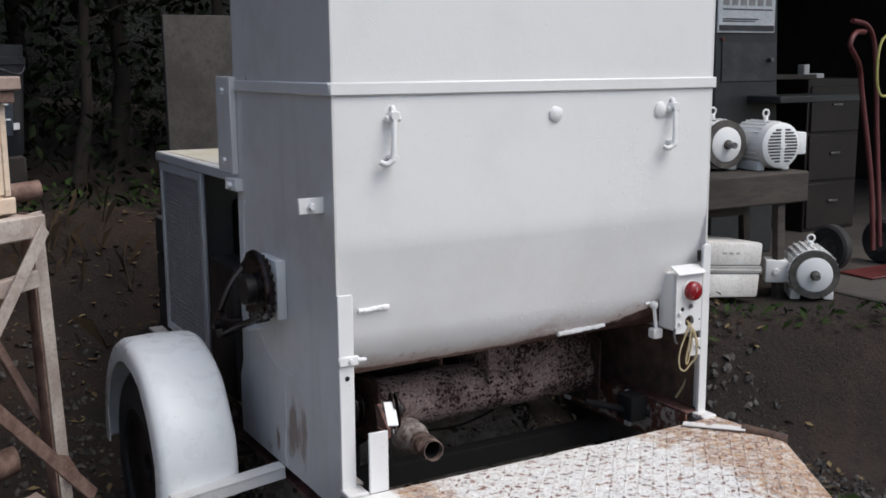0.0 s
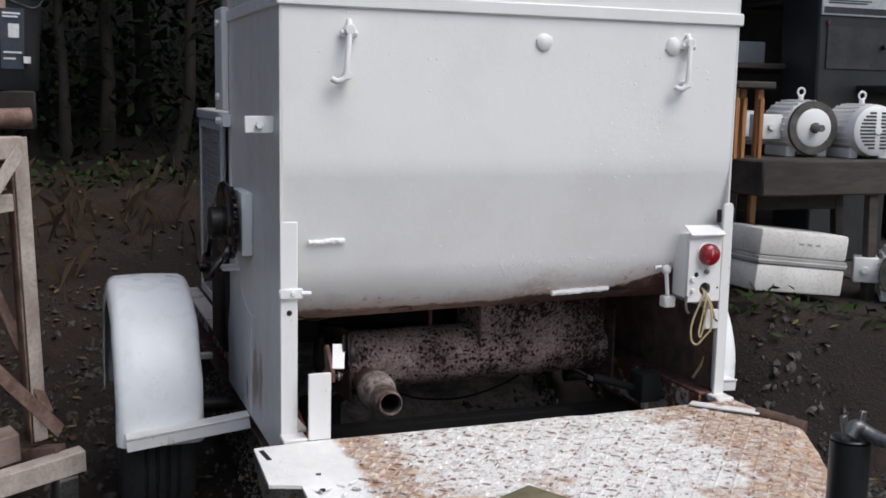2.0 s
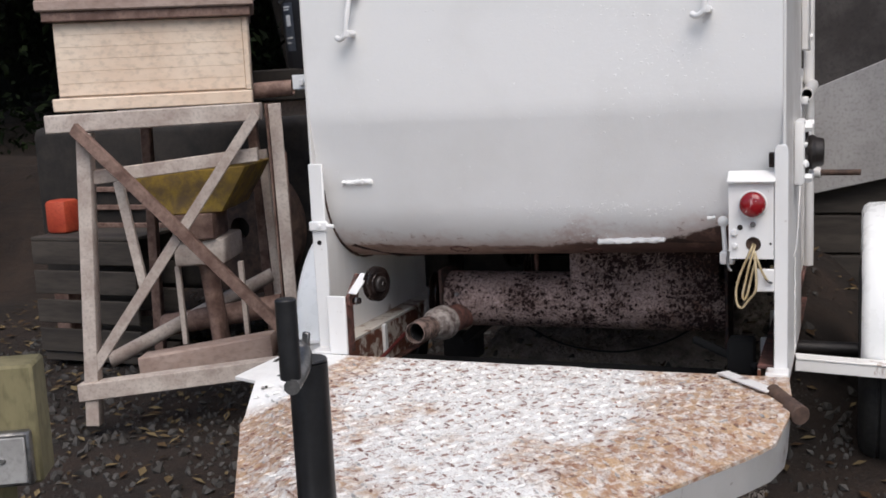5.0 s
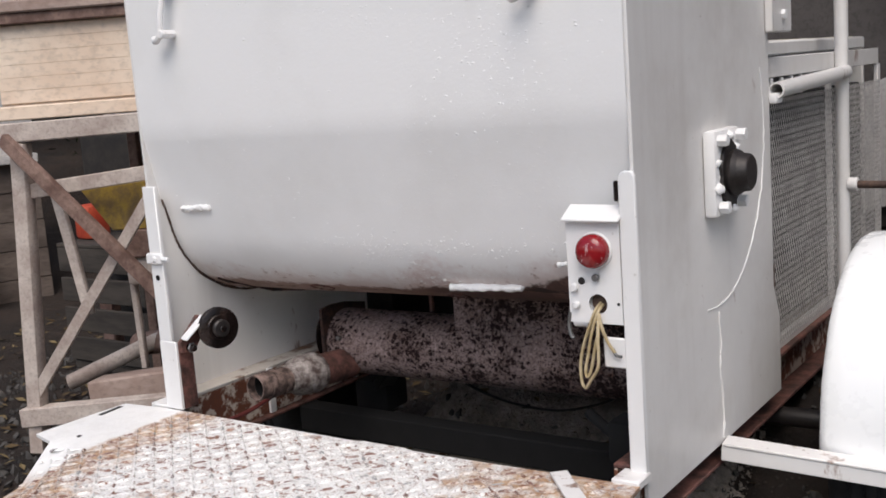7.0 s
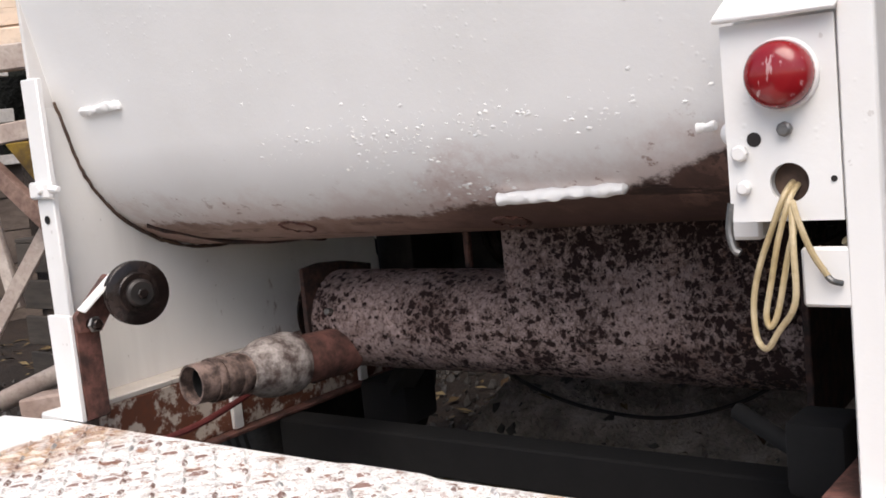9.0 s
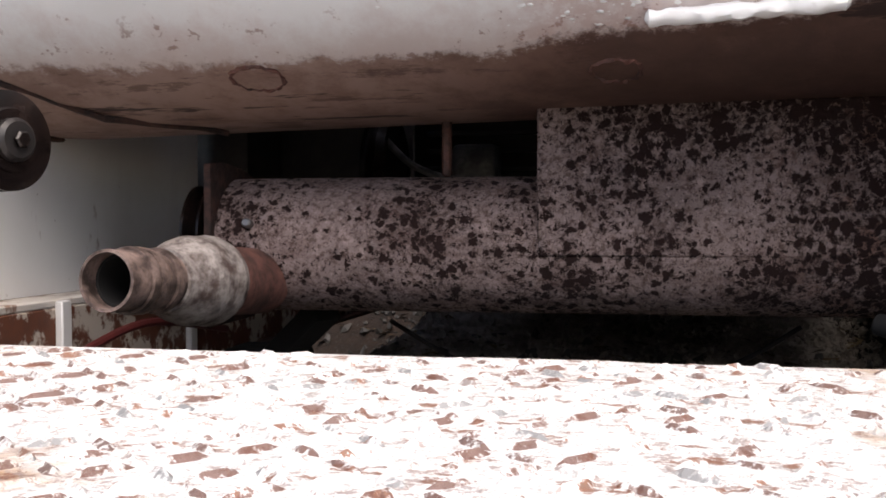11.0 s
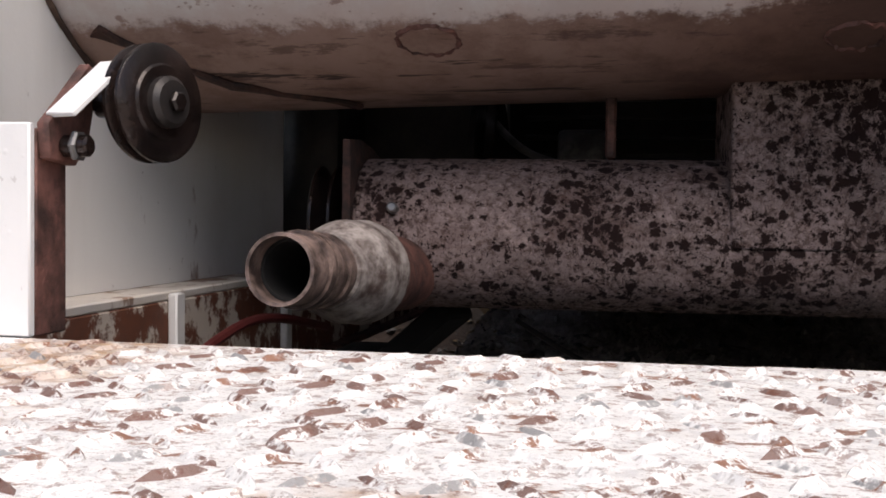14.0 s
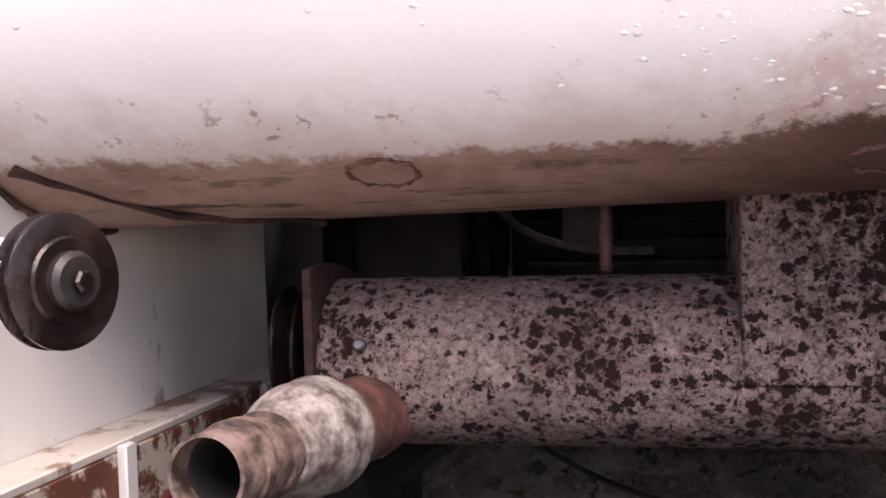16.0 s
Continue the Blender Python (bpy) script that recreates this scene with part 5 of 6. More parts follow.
scatter("weeds", 1300, bank_top, leaf_quad(0.030, 0.28), M_WEED, "low green weeds along the bank top", "weeds", 23)
scatter("dry_grass", 170, lambda g: on_ground(g.uniform(-2.2, 0.3), g.gauss(3.75, 0.3), 0.0), blade(0.22), M_DRYGRASS, "dry grass hanging on the bank", "grass", 24)


def shed_edge(g):
    x = g.uniform(2.0, 3.1)
    y = 1.0 - (x - 2.2) * 0.45 + g.gauss(-0.02, 0.05)
    return on_ground(x, y, 0.01 + 0.05 * g.random())


scatter("weeds", 170, shed_edge, leaf_quad(0.024, 0.28), M_WEED, "small weeds at the edge of the shed floor", "weeds", 25)
scatter("weeds", 60, lambda g: on_ground(g.gauss(1.95, 0.06), g.gauss(-0.05, 0.05), 0.01 + 0.05 * g.random()), leaf_quad(0.03, 0.28), M_WEED, "tuft of weeds in the gravel", "weeds", 26)


# ---------------------------------------------------------------- woods
def build_tree(x, y, r, h, seed):
    rng = random.Random(seed)
    z = ground_z(x, y) - 0.1
    tree = thing("tree", (x, y, z), "thin dark woodland tree with leafy twigs", "tree", "woodland trees")
    pts = []
    b = bmesh.new()
    px, py = x, y
    rings = []
    for k in range(9):
        zz = z + h * k / 8
        rr = r * (1 - 0.7 * k / 8) * (1.5 if k == 0 else 1)
        px, py = px + rng.gauss(0, 0.05), py + rng.gauss(0, 0.05)
        pts.append(Vector((px, py, zz)))
        rings.append([b.verts.new((px + rr * math.cos(a), py + rr * math.sin(a), zz)) for a in [i * math.pi / 5 for i in range(10)]])
    for p, q in zip(rings, rings[1:]):
        for i in range(10):
            b.faces.new((p[i], p[(i + 1) % 10], q[(i + 1) % 10], q[i]))
    b.faces.new(rings[-1])
    tips = []
    for k in range(7):
        p = pts[rng.randint(2, 8)]
        a = rng.random() * 6.28
        q = p + Vector((math.cos(a), math.sin(a), rng.uniform(-0.1, 0.7))) * rng.uniform(0.5, 1.2)
        m = (p + q) / 2 + Vector((0, 0, 0.08))
        tube([p, m, q], r * 0.22, 5, b, False, 4)
        tips += [m, q, (m + q) / 2]
    part("trunk", b, M_BARK, tree, "dark rough trunk with bare limbs")
    verts, faces = [], []
    make = leaf_quad(0.045, 0.35)
    for t in tips:
        for _ in range(34):
            v, f = make(rng, t + Vector((rng.gauss(0, 0.24), rng.gauss(0, 0.24), rng.gauss(0, 0.2))))
            k = len(verts)
            verts += v
            faces += [tuple(i + k for i in q) for q in f]
    o = tree.location
    mesh = bpy.data.meshes.new("crown")
    mesh.from_pydata([tuple(v - o) for v in verts], [], faces)
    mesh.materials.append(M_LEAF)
    crown = new("crown", mesh)
    crown.parent = tree


TREES = [(-2.4, 5.2, 0.05), (-1.75, 5.6, 0.035), (-1.2, 5.3, 0.06), (-0.95, 6.2, 0.04), (-0.5, 5.5, 0.035), (-0.15, 5.9, 0.05), (0.35, 5.4, 0.045), (0.8, 6.0, 0.07), (1.4, 5.5, 0.05), (-3.2, 5.8, 0.07), (-4.2, 5.4, 0.06), (1.9, 6.4, 0.05), (-2.0, 6.8, 0.09), (0.2, 7.2, 0.08)]
for i, (x, y, r) in enumerate(TREES):
    build_tree(x, y, r, 4.6 + (i * 37 % 10) * 0.16, 100 + i)
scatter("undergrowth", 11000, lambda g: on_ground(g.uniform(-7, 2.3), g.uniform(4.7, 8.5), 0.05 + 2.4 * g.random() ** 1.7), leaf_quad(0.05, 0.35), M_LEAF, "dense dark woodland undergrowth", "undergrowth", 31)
# Leaf layer added above the view to block sky light from the woods.
scatter("shade_leaves", 15000, lambda g: (g.uniform(-9, 2.2), g.uniform(4.2, 10.5), g.uniform(3.2, 6.5)), leaf_quad(0.20, 0.3), M_LEAF, "dense layer of leaves added overhead to shade the woods", "foliage", 32)


def build_backdrop():
    b = bmesh.new()
    rows = []
    for i in range(61):
        a = radians(205 - 160 * i / 60)
        row = []
        for j in range(14):
            h = j * 0.75
            d = 10.5 + 0.25 * j + 1.2 * noise.noise(Vector((i * 0.5, j * 0.6, 1.0)))
            row.append(b.verts.new((-1.0 + d * math.cos(a), 1.0 + d * math.sin(a), h - 0.3)))
        rows.append(row)
    for p, q in zip(rows, rows[1:]):
        for j in range(13):
            b.faces.new((p[j], q[j], q[j + 1], p[j + 1]))
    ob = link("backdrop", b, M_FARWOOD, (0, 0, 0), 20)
    tagged(ob, "dark wall of distant woods", "backdrop", "", "structure")


# Far woods painted nearly black for the shade they stand in.
M_FARWOOD = mottled("far foliage darkened for shade", (0.0025, 0.0035, 0.002), (0.006, 0.009, 0.004), 3.0, 0.95, 0.0, 1.0, 9.0, None, 0.2)
build_backdrop()


# ---------------------------------------------------------------- shed
def build_shed():
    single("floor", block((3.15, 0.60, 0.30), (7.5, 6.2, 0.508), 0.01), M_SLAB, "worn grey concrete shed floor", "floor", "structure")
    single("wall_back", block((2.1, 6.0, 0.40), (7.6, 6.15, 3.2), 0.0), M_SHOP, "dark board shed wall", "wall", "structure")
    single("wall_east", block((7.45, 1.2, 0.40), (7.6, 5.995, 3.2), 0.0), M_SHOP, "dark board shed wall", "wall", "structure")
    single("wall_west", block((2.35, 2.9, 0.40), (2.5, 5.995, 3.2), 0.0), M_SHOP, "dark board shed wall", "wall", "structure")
    # Unseen roof, drawn forward to keep light out of the shed.
    single("ceiling", block((2.2, 0.9, 3.201), (7.7, 6.2, 3.30), 0.0), M_SHOP, "unseen dark board shed roof drawn forward for shade", "ceiling", "structure")
    single("shed_post", block((2.13, 2.55, 0.30), (2.25, 2.67, 3.2), 0.006), M_TIMBER, "weathered timber shed post", "post", "structure")


build_shed()


def build_motor(base, yaw, r, length, face, label, flange=True):
    """An electric motor lying along its local y; the face end looks to -y."""
    m = pose(base[0], base[1], base[2] + r + 0.012, 0, 0, yaw)
    mo = thing("electric_motor", base, label, "motor", "electric motors")

    def at(x, y, z):
        return m @ Vector((x, y, z))
    shell = part("shell", lathe([(0, r * 0.86), (0.02, r * 0.97), (length - 0.03, r * 0.97), (length, r * 0.85)], at(0, 0, 0), at(0, 1, 0), 36), M_MOTOR, mo)
    for k in range(26):
        a = 2 * math.pi * k / 26
        f = block((-0.003, 0.03, r * 0.96), (0.003, length - 0.04, r * 1.04), 0.0, None, m @ Matrix.Rotation(a, 4, "Y"))
        part("rib", f, M_MOTOR, shell)
    if face == "hub":
        part("end_ring", lathe([(0, r * 0.73), (0, r * 0.98), (0.018, r * 1.0), (0.018, r * 0.73), (0, r * 0.73)], at(0, -0.018, 0), at(0, 1, 0), 36), M_MOTOR_DARK, mo, "dull grey end flange")
        part("end_disc", lathe([(0, 0.0), (0, r * 0.62), (0.006, r * 0.71), (0.012, r * 0.71)], at(0, -0.024, 0), at(0, 1, 0), 36), M_MOTOR, mo)
        part("shaft", rod(at(0, -0.0245, 0), at(0, -0.085, 0), r * 0.13, 16), M_STEEL, mo, "bare steel shaft")
        part("hub", rod(at(0, -0.0245, 0), at(0, -0.034, 0), r * 0.20, 20), M_MOTOR_DARK, mo)
    else:
        part("fan_cowl", lathe([(0, r * 0.80), (0.012, r * 0.98), (0.06, r * 1.02)], at(0, -0.03, 0), at(0, 1, 0), 36), M_MOTOR, mo)
        for k in range(-5, 6):
            z = k * r * 0.135
            w = math.sqrt(max(0.0, (r * 0.78) ** 2 - z * z))
            for s in (-1, 1):
                part("vent_slot", block((min(s * 0.012, s * w), -0.0312, z - 0.0045), (max(s * 0.012, s * w), -0.0303, z + 0.0045), 0.0, None, m), M_INK, mo, "dark vent slot")
        part("cowl_hub", rod(at(0, -0.03, 0), at(0, -0.036, 0), r * 0.16, 18), M_MOTOR, mo)
    part("foot", block((-r * 0.85, 0.03, -r - 0.012), (-r * 0.45, length - 0.04, -r * 0.72), 0.004, None, m), M_MOTOR, mo)
    part("foot", block((r * 0.45, 0.03, -r - 0.012), (r * 0.85, length - 0.04, -r * 0.72), 0.004, None, m), M_MOTOR, mo)
    eye = [(0.017 * math.cos(a), length * 0.4, r * 1.04 + 0.034 + 0.017 * math.sin(a)) for a in [k * 0.6283 for k in range(10)]]
    part("lifting_eye", tube([at(*p) for p in eye], 0.005, 8, None, True, 3), M_MOTOR, mo)
    part("eye_stem", rod(at(0, length * 0.4, r * 0.9), at(0, length * 0.4, r * 1.04 + 0.018), 0.012, 12), M_MOTOR, mo)
    s = 1 if flange else -1
    part("terminal_box", block((min(s * r * 0.95, s * (r + 0.10)), 0.05, -0.055), (max(s * r * 0.95, s * (r + 0.10)), 0.16, 0.055), 0.008, None, m, 2), M_MOTOR, mo)
    part("box_screw", rod(at(s * (r + 0.05), 0.05, 0.0), at(s * (r + 0.05), 0.038, 0.0), 0.016, 12), M_MOTOR, mo)
    return mo


build_motor((2.635, 1.33, 1.106), -8, 0.118, 0.26, "hub", "white electric motor with a grey flange on the bench", False)
build_motor((2.862, 1.20, 1.106), -8, 0.112, 0.26, "fan", "white electric motor with a slotted fan cowl on the bench", True)
build_motor((2.905, 0.98, 0.495), -38, 0.118, 0.30, "hub", "white ribbed electric motor standing on the ground", False)
build_motor((2.38, 2.08, 1.224), 50, 0.118, 0.30, "hub", "white electric motor on top of the red cabinet", False)


def build_bench():
    t = thing("workbench", (2.62, 1.25, 0.5), "heavy weathered timber trestle bench carrying motors", "bench")
    part("top", block((2.235, 1.12, 0.955), (3.0, 1.50, 1.105), 0.008), M_TIMBER, t)
    for x, y, dx, dy in ((2.25, 1.36, -0.02, -0.02), (2.84, 1.16, 0.0, -0.02), (2.30, 1.45, -0.03, 0.05), (2.90, 1.45, 0.08, 0.05)):
        part("leg", bar((x, y, 0.954), (x + dx, y + dy, 0.485), 0.05, 0.04, 0.004), M_TIMBER, t)
    part("brace", bar((2.33, 1.42, 0.90), (2.86, 1.42, 0.90), 0.03, 0.07, 0.003), M_TIMBER, t)


build_bench()


def build_cooler():
    c = thing("cooler", (2.53, 1.32, 0.495), "off-white plastic cooler chest under the bench", "cooler")
    m = pose(2.19, 1.075, 0.572, 0, 6.5, 3)
    part("body", block((0.0, 0, 0.0), (0.475, 0.26, 0.115), 0.012, None, m, 2), M_COOLER, c)
    part("band", block((-0.003, -0.003, 0.1155), (0.478, 0.263, 0.150), 0.004, None, m), M_COOLER_BAND, c, "grey seam band")
    part("groove", block((-0.004, -0.0045, 0.130), (0.479, 0.2645, 0.136), 0.0, None, m), M_COOLER, c)
    part("lid", block((0.0, 0, 0.1505), (0.475, 0.26, 0.262), 0.014, None, m, 2), M_COOLER, c)
    part("catch", block((0.478, 0.08, 0.08), (0.50, 0.18, 0.21), 0.006, None, m), M_COOLER, c)
    for x in (0.20, 0.245, 0.29):
        part("mark", block((x, -0.0015, 0.205), (x + 0.026, -0.0005, 0.214), 0.0, None, m), M_COOLER_BAND, c, "faint grey mark")


build_cooler()


def build_machine():
    t = thing("machine_column", (3.42, 2.05, 0.508), "grey-green bandsaw column with a printed plate", "machine")
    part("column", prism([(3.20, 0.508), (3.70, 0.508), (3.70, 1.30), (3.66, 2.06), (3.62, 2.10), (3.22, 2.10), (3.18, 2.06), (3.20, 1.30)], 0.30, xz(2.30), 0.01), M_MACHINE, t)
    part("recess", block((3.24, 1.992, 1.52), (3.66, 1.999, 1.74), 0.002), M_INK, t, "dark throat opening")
    plate = part("plate", block((3.19, 1.985, 1.79), (3.63, 1.998, 2.00), 0.004), M_SIGN, t, "pale instruction plate with unreadable print")
    part("plate_band", block((3.20, 1.9825, 1.80), (3.62, 1.9845, 1.832), 0.0), M_INK, plate)
    for k in range(6):
        part("print_bar", block((3.225 + k * 0.065, 1.9825, 1.94), (3.27 + k * 0.065, 1.9845, 1.978), 0.0), M_COOLER_BAND, plate, "grey print bar")
    for z, x1 in ((1.915, 3.60), (1.862, 3.50), (1.850, 3.47)):
        part("print_bar", block((3.225, 1.9825, z), (x1, 1.9845, z + 0.007), 0.0), M_INK, plate, "dark print bar")
    part("lamp_button", rod((3.24, 1.999, 1.755), (3.24, 1.985, 1.755), 0.012, 12), M_RED, t)
    part("side_table", block((3.45, 1.75, 1.40), (4.10, 2.05, 1.44), 0.005), M_MACHINE, t)
    part("knob", rod((3.60, 1.99, 1.64), (3.60, 1.96, 1.64), 0.014, 12), M_STEEL, t, "bright steel knob")


build_machine()


def build_cabinet():
    c = thing("filing_cabinet", (4.66, 2.55, 0.508), "dark brown steel drawer cabinet in the shed", "cabinet")
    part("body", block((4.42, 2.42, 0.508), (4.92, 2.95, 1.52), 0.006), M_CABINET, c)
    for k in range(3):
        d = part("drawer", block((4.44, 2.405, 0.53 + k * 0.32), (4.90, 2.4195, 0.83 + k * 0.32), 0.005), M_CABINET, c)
        part("handle", block((4.63, 2.39, 0.70 + k * 0.32), (4.72, 2.404, 0.716 + k * 0.32), 0.003), M_STEEL, d, "bright handle")
    for x0, w, h, lab in ((4.46, 0.05, 0.09, "small white bottle on the cabinet"), (4.54, 0.11, 0.03, "small white box on the cabinet")):
        single("carton", block((x0, 2.50, 1.5205), (x0 + w, 2.56, 1.5205 + h), 0.004), M_COOLER, lab, "carton")


build_cabinet()


def build_hand_truck():
    t = thing("hand_truck", (3.62, 1.35, 0.508), "red tubular hand truck with rubber wheels", "hand truck")
    part("frame", tube([(3.72, 1.30, 0.62), (3.72, 1.34, 1.0), (3.66, 1.38, 1.45), (3.60, 1.36, 1.60), (3.46, 1.28, 1.66), (3.40, 1.26, 1.71), (3.46, 1.28, 1.77), (3.65, 1.38, 1.78)], 0.014, 10), M_RED, t, "dull red bent tube")
    part("frame", tube([(3.85, 1.36, 0.62), (3.85, 1.42, 1.2), (3.82, 1.46, 1.75), (3.60, 1.42, 1.84)], 0.014, 10), M_RED, t)
    part("toe_plate", block((3.50, 1.12, 0.512), (3.95, 1.34, 0.520), 0.002), M_RED, t)
    for x in (3.50, 3.92):
        w = part("wheel", lathe([(0, 0.06), (0, 0.11), (0.012, 0.125), (0.05, 0.125), (0.062, 0.11), (0.062, 0.06), (0, 0.06)], (x, 1.42, 0.634), (x + 1, 1.42, 0.634), 32), M_TYRE, t)
        part("rim", lathe([(0.008, 0.02), (0.008, 0.058), (0.052, 0.058), (0.052, 0.02)], (x, 1.42, 0.634), (x + 1, 1.42, 0.634), 24), M_STEEL, w)
    single("rope_coil", tube([(3.86 + 0.07 * math.cos(a), 1.40, 1.60 + 0.17 * math.sin(a) + 0.01 * math.sin(a * 3)) for a in [k * 0.5 for k in range(38)]], 0.007, 6, None, False, 3), M_ROPE, "yellow-green rope hung in coils on the hand truck", "rope")


build_hand_truck()


def build_tripod():
    t = thing("tripod", (2.30, 1.36, 0.49), "folded orange wooden survey tripod", "tripod")
    part("head", block((2.20, 1.28, 1.40), (2.40, 1.40, 1.43), 0.006), M_TIMBER, t)
    for x, y in ((2.225, 1.33), (2.285, 1.36), (2.35, 1.33)):
        part("leg", bar((x, y, 1.399), (x + (x - 2.285) * 0.4, y + 0.05, 0.48), 0.032, 0.024, 0.003), M_ORANGE, t)
        part("foot_sleeve", bar((x - 0.002, y - 0.022, 1.36), (x - 0.002, y - 0.020, 1.10), 0.020, 0.016, 0.003), M_ORANGE, t)


build_tripod()


def build_red_cabinet():
    c = thing("tool_cabinet", (2.32, 2.17, 0.48), "battered dark red steel cabinet with rounded top", "cabinet")
    part("body", prism([(2.15, 0.48), (2.50, 0.48), (2.50, 1.14), (2.46, 1.19), (2.40, 1.22), (2.22, 1.222), (2.17, 1.20), (2.15, 1.14)], 0.35, xz(2.35), 0.01), M_OLDRED, c)
    part("front", block((2.17, 1.989, 0.52), (2.38, 1.9995, 1.14), 0.004), M_CABINET, c, "dark open front")
    part("shelf_edge", block((2.18, 1.980, 0.90), (2.37, 1.9885, 0.92), 0.002), M_TIMBER, c)
    part("caster", lathe([(0, 0.02), (0, 0.06), (0.03, 0.06), (0.03, 0.02), (0, 0.02)], (2.51, 1.98, 0.545), (3, 1.98, 0.545), 20), M_TYRE, c)
    single("gearmotor", block((2.62, 2.05, 1.16), (2.90, 2.20, 1.30), 0.03, None, None, 2), M_MOTOR, "white gear motor on the back shelf", "motor")
    single("shelf", block((2.58, 1.95, 1.13), (3.15, 2.24, 1.159), 0.004), M_TIMBER, "dark timber shelf inside the shed", "shelf", "structure")


build_red_cabinet()
for i, (x, y, z, w, mat, lab) in enumerate(((3.75, 2.9, 1.95, 0.18, M_YELLOW, "yellow tool case on a shed shelf"), (2.75, 2.5, 1.55, 0.30, M_COOLER, "pale box on a shed shelf"), (3.1, 2.6, 1.55, 0.22, M_COOLER, "pale tub on a shed shelf"), (2.65, 2.3, 1.30, 0.24, M_MOTOR, "white motor casing on a shed shelf"))):
    single("storage_box", block((x, y, z), (x + w, y + 0.15, z + w * 0.6), 0.01, None, None, 2), mat, lab, "box")
single("shed_shelf", block((2.52, 2.25, 1.52), (4.3, 3.2, 1.549), 0.004), M_TIMBER, "dark timber shelf inside the shed", "shelf", "structure")
single("shed_shelf", block((2.52, 2.20, 1.27), (3.15, 2.60, 1.299), 0.004), M_TIMBER, "dark timber shelf inside the shed", "shelf", "structure")
single("shed_shelf", block((3.6, 2.7, 1.92), (4.3, 3.2, 1.949), 0.004), M_TIMBER, "dark timber shelf inside the shed", "shelf", "structure")


# ---------------------------------------------------------------- slabs behind the engine
def build_slabs():
    s = prism([(0.85, 0.60), (2.226, 0.90), (2.215, 1.44), (2.10, 1.425), (1.60, 1.275), (0.85, 0.985)], 0.06, xz(2.26), 0.004)
    single("concrete_slab", s, M_CONCRETE, "pale concrete slab leaning on a timber stack", "slab")
    single("grey_board", block((0.235, 2.44, 0.95), (2.00, 2.47, 1.86), 0.004), M_PANEL, "dirty grey sheet standing behind the engine", "board")
    st = thing("timber_stack", (1.1, 2.4, 0.0), "stack of dark old timbers under the slabs", "timber stack")
    for k in range(5):
        for j in range(2):
            part("beam", block((0.15 + 0.07 * ((k * 3 + j) % 3), 2.27 + j * 0.2, 0.06 + k * 0.178), (1.95 + 0.06 * ((k + j) % 3), 2.44 + j * 0.2, 0.232 + k * 0.178), 0.008), M_TIMBER, st)


build_slabs()


# ---------------------------------------------------------------- steel stand with the chest
STAND_TURN = Matrix.Translation((-0.615, 0.765, 0)) @ Matrix(((0.637, -0.30, 0, 0), (0.385, 0.95, 0, 0), (0, 0, 1, 0), (0, 0, 0, 1))) @ Matrix.Translation((0.60, -0.745, 0))


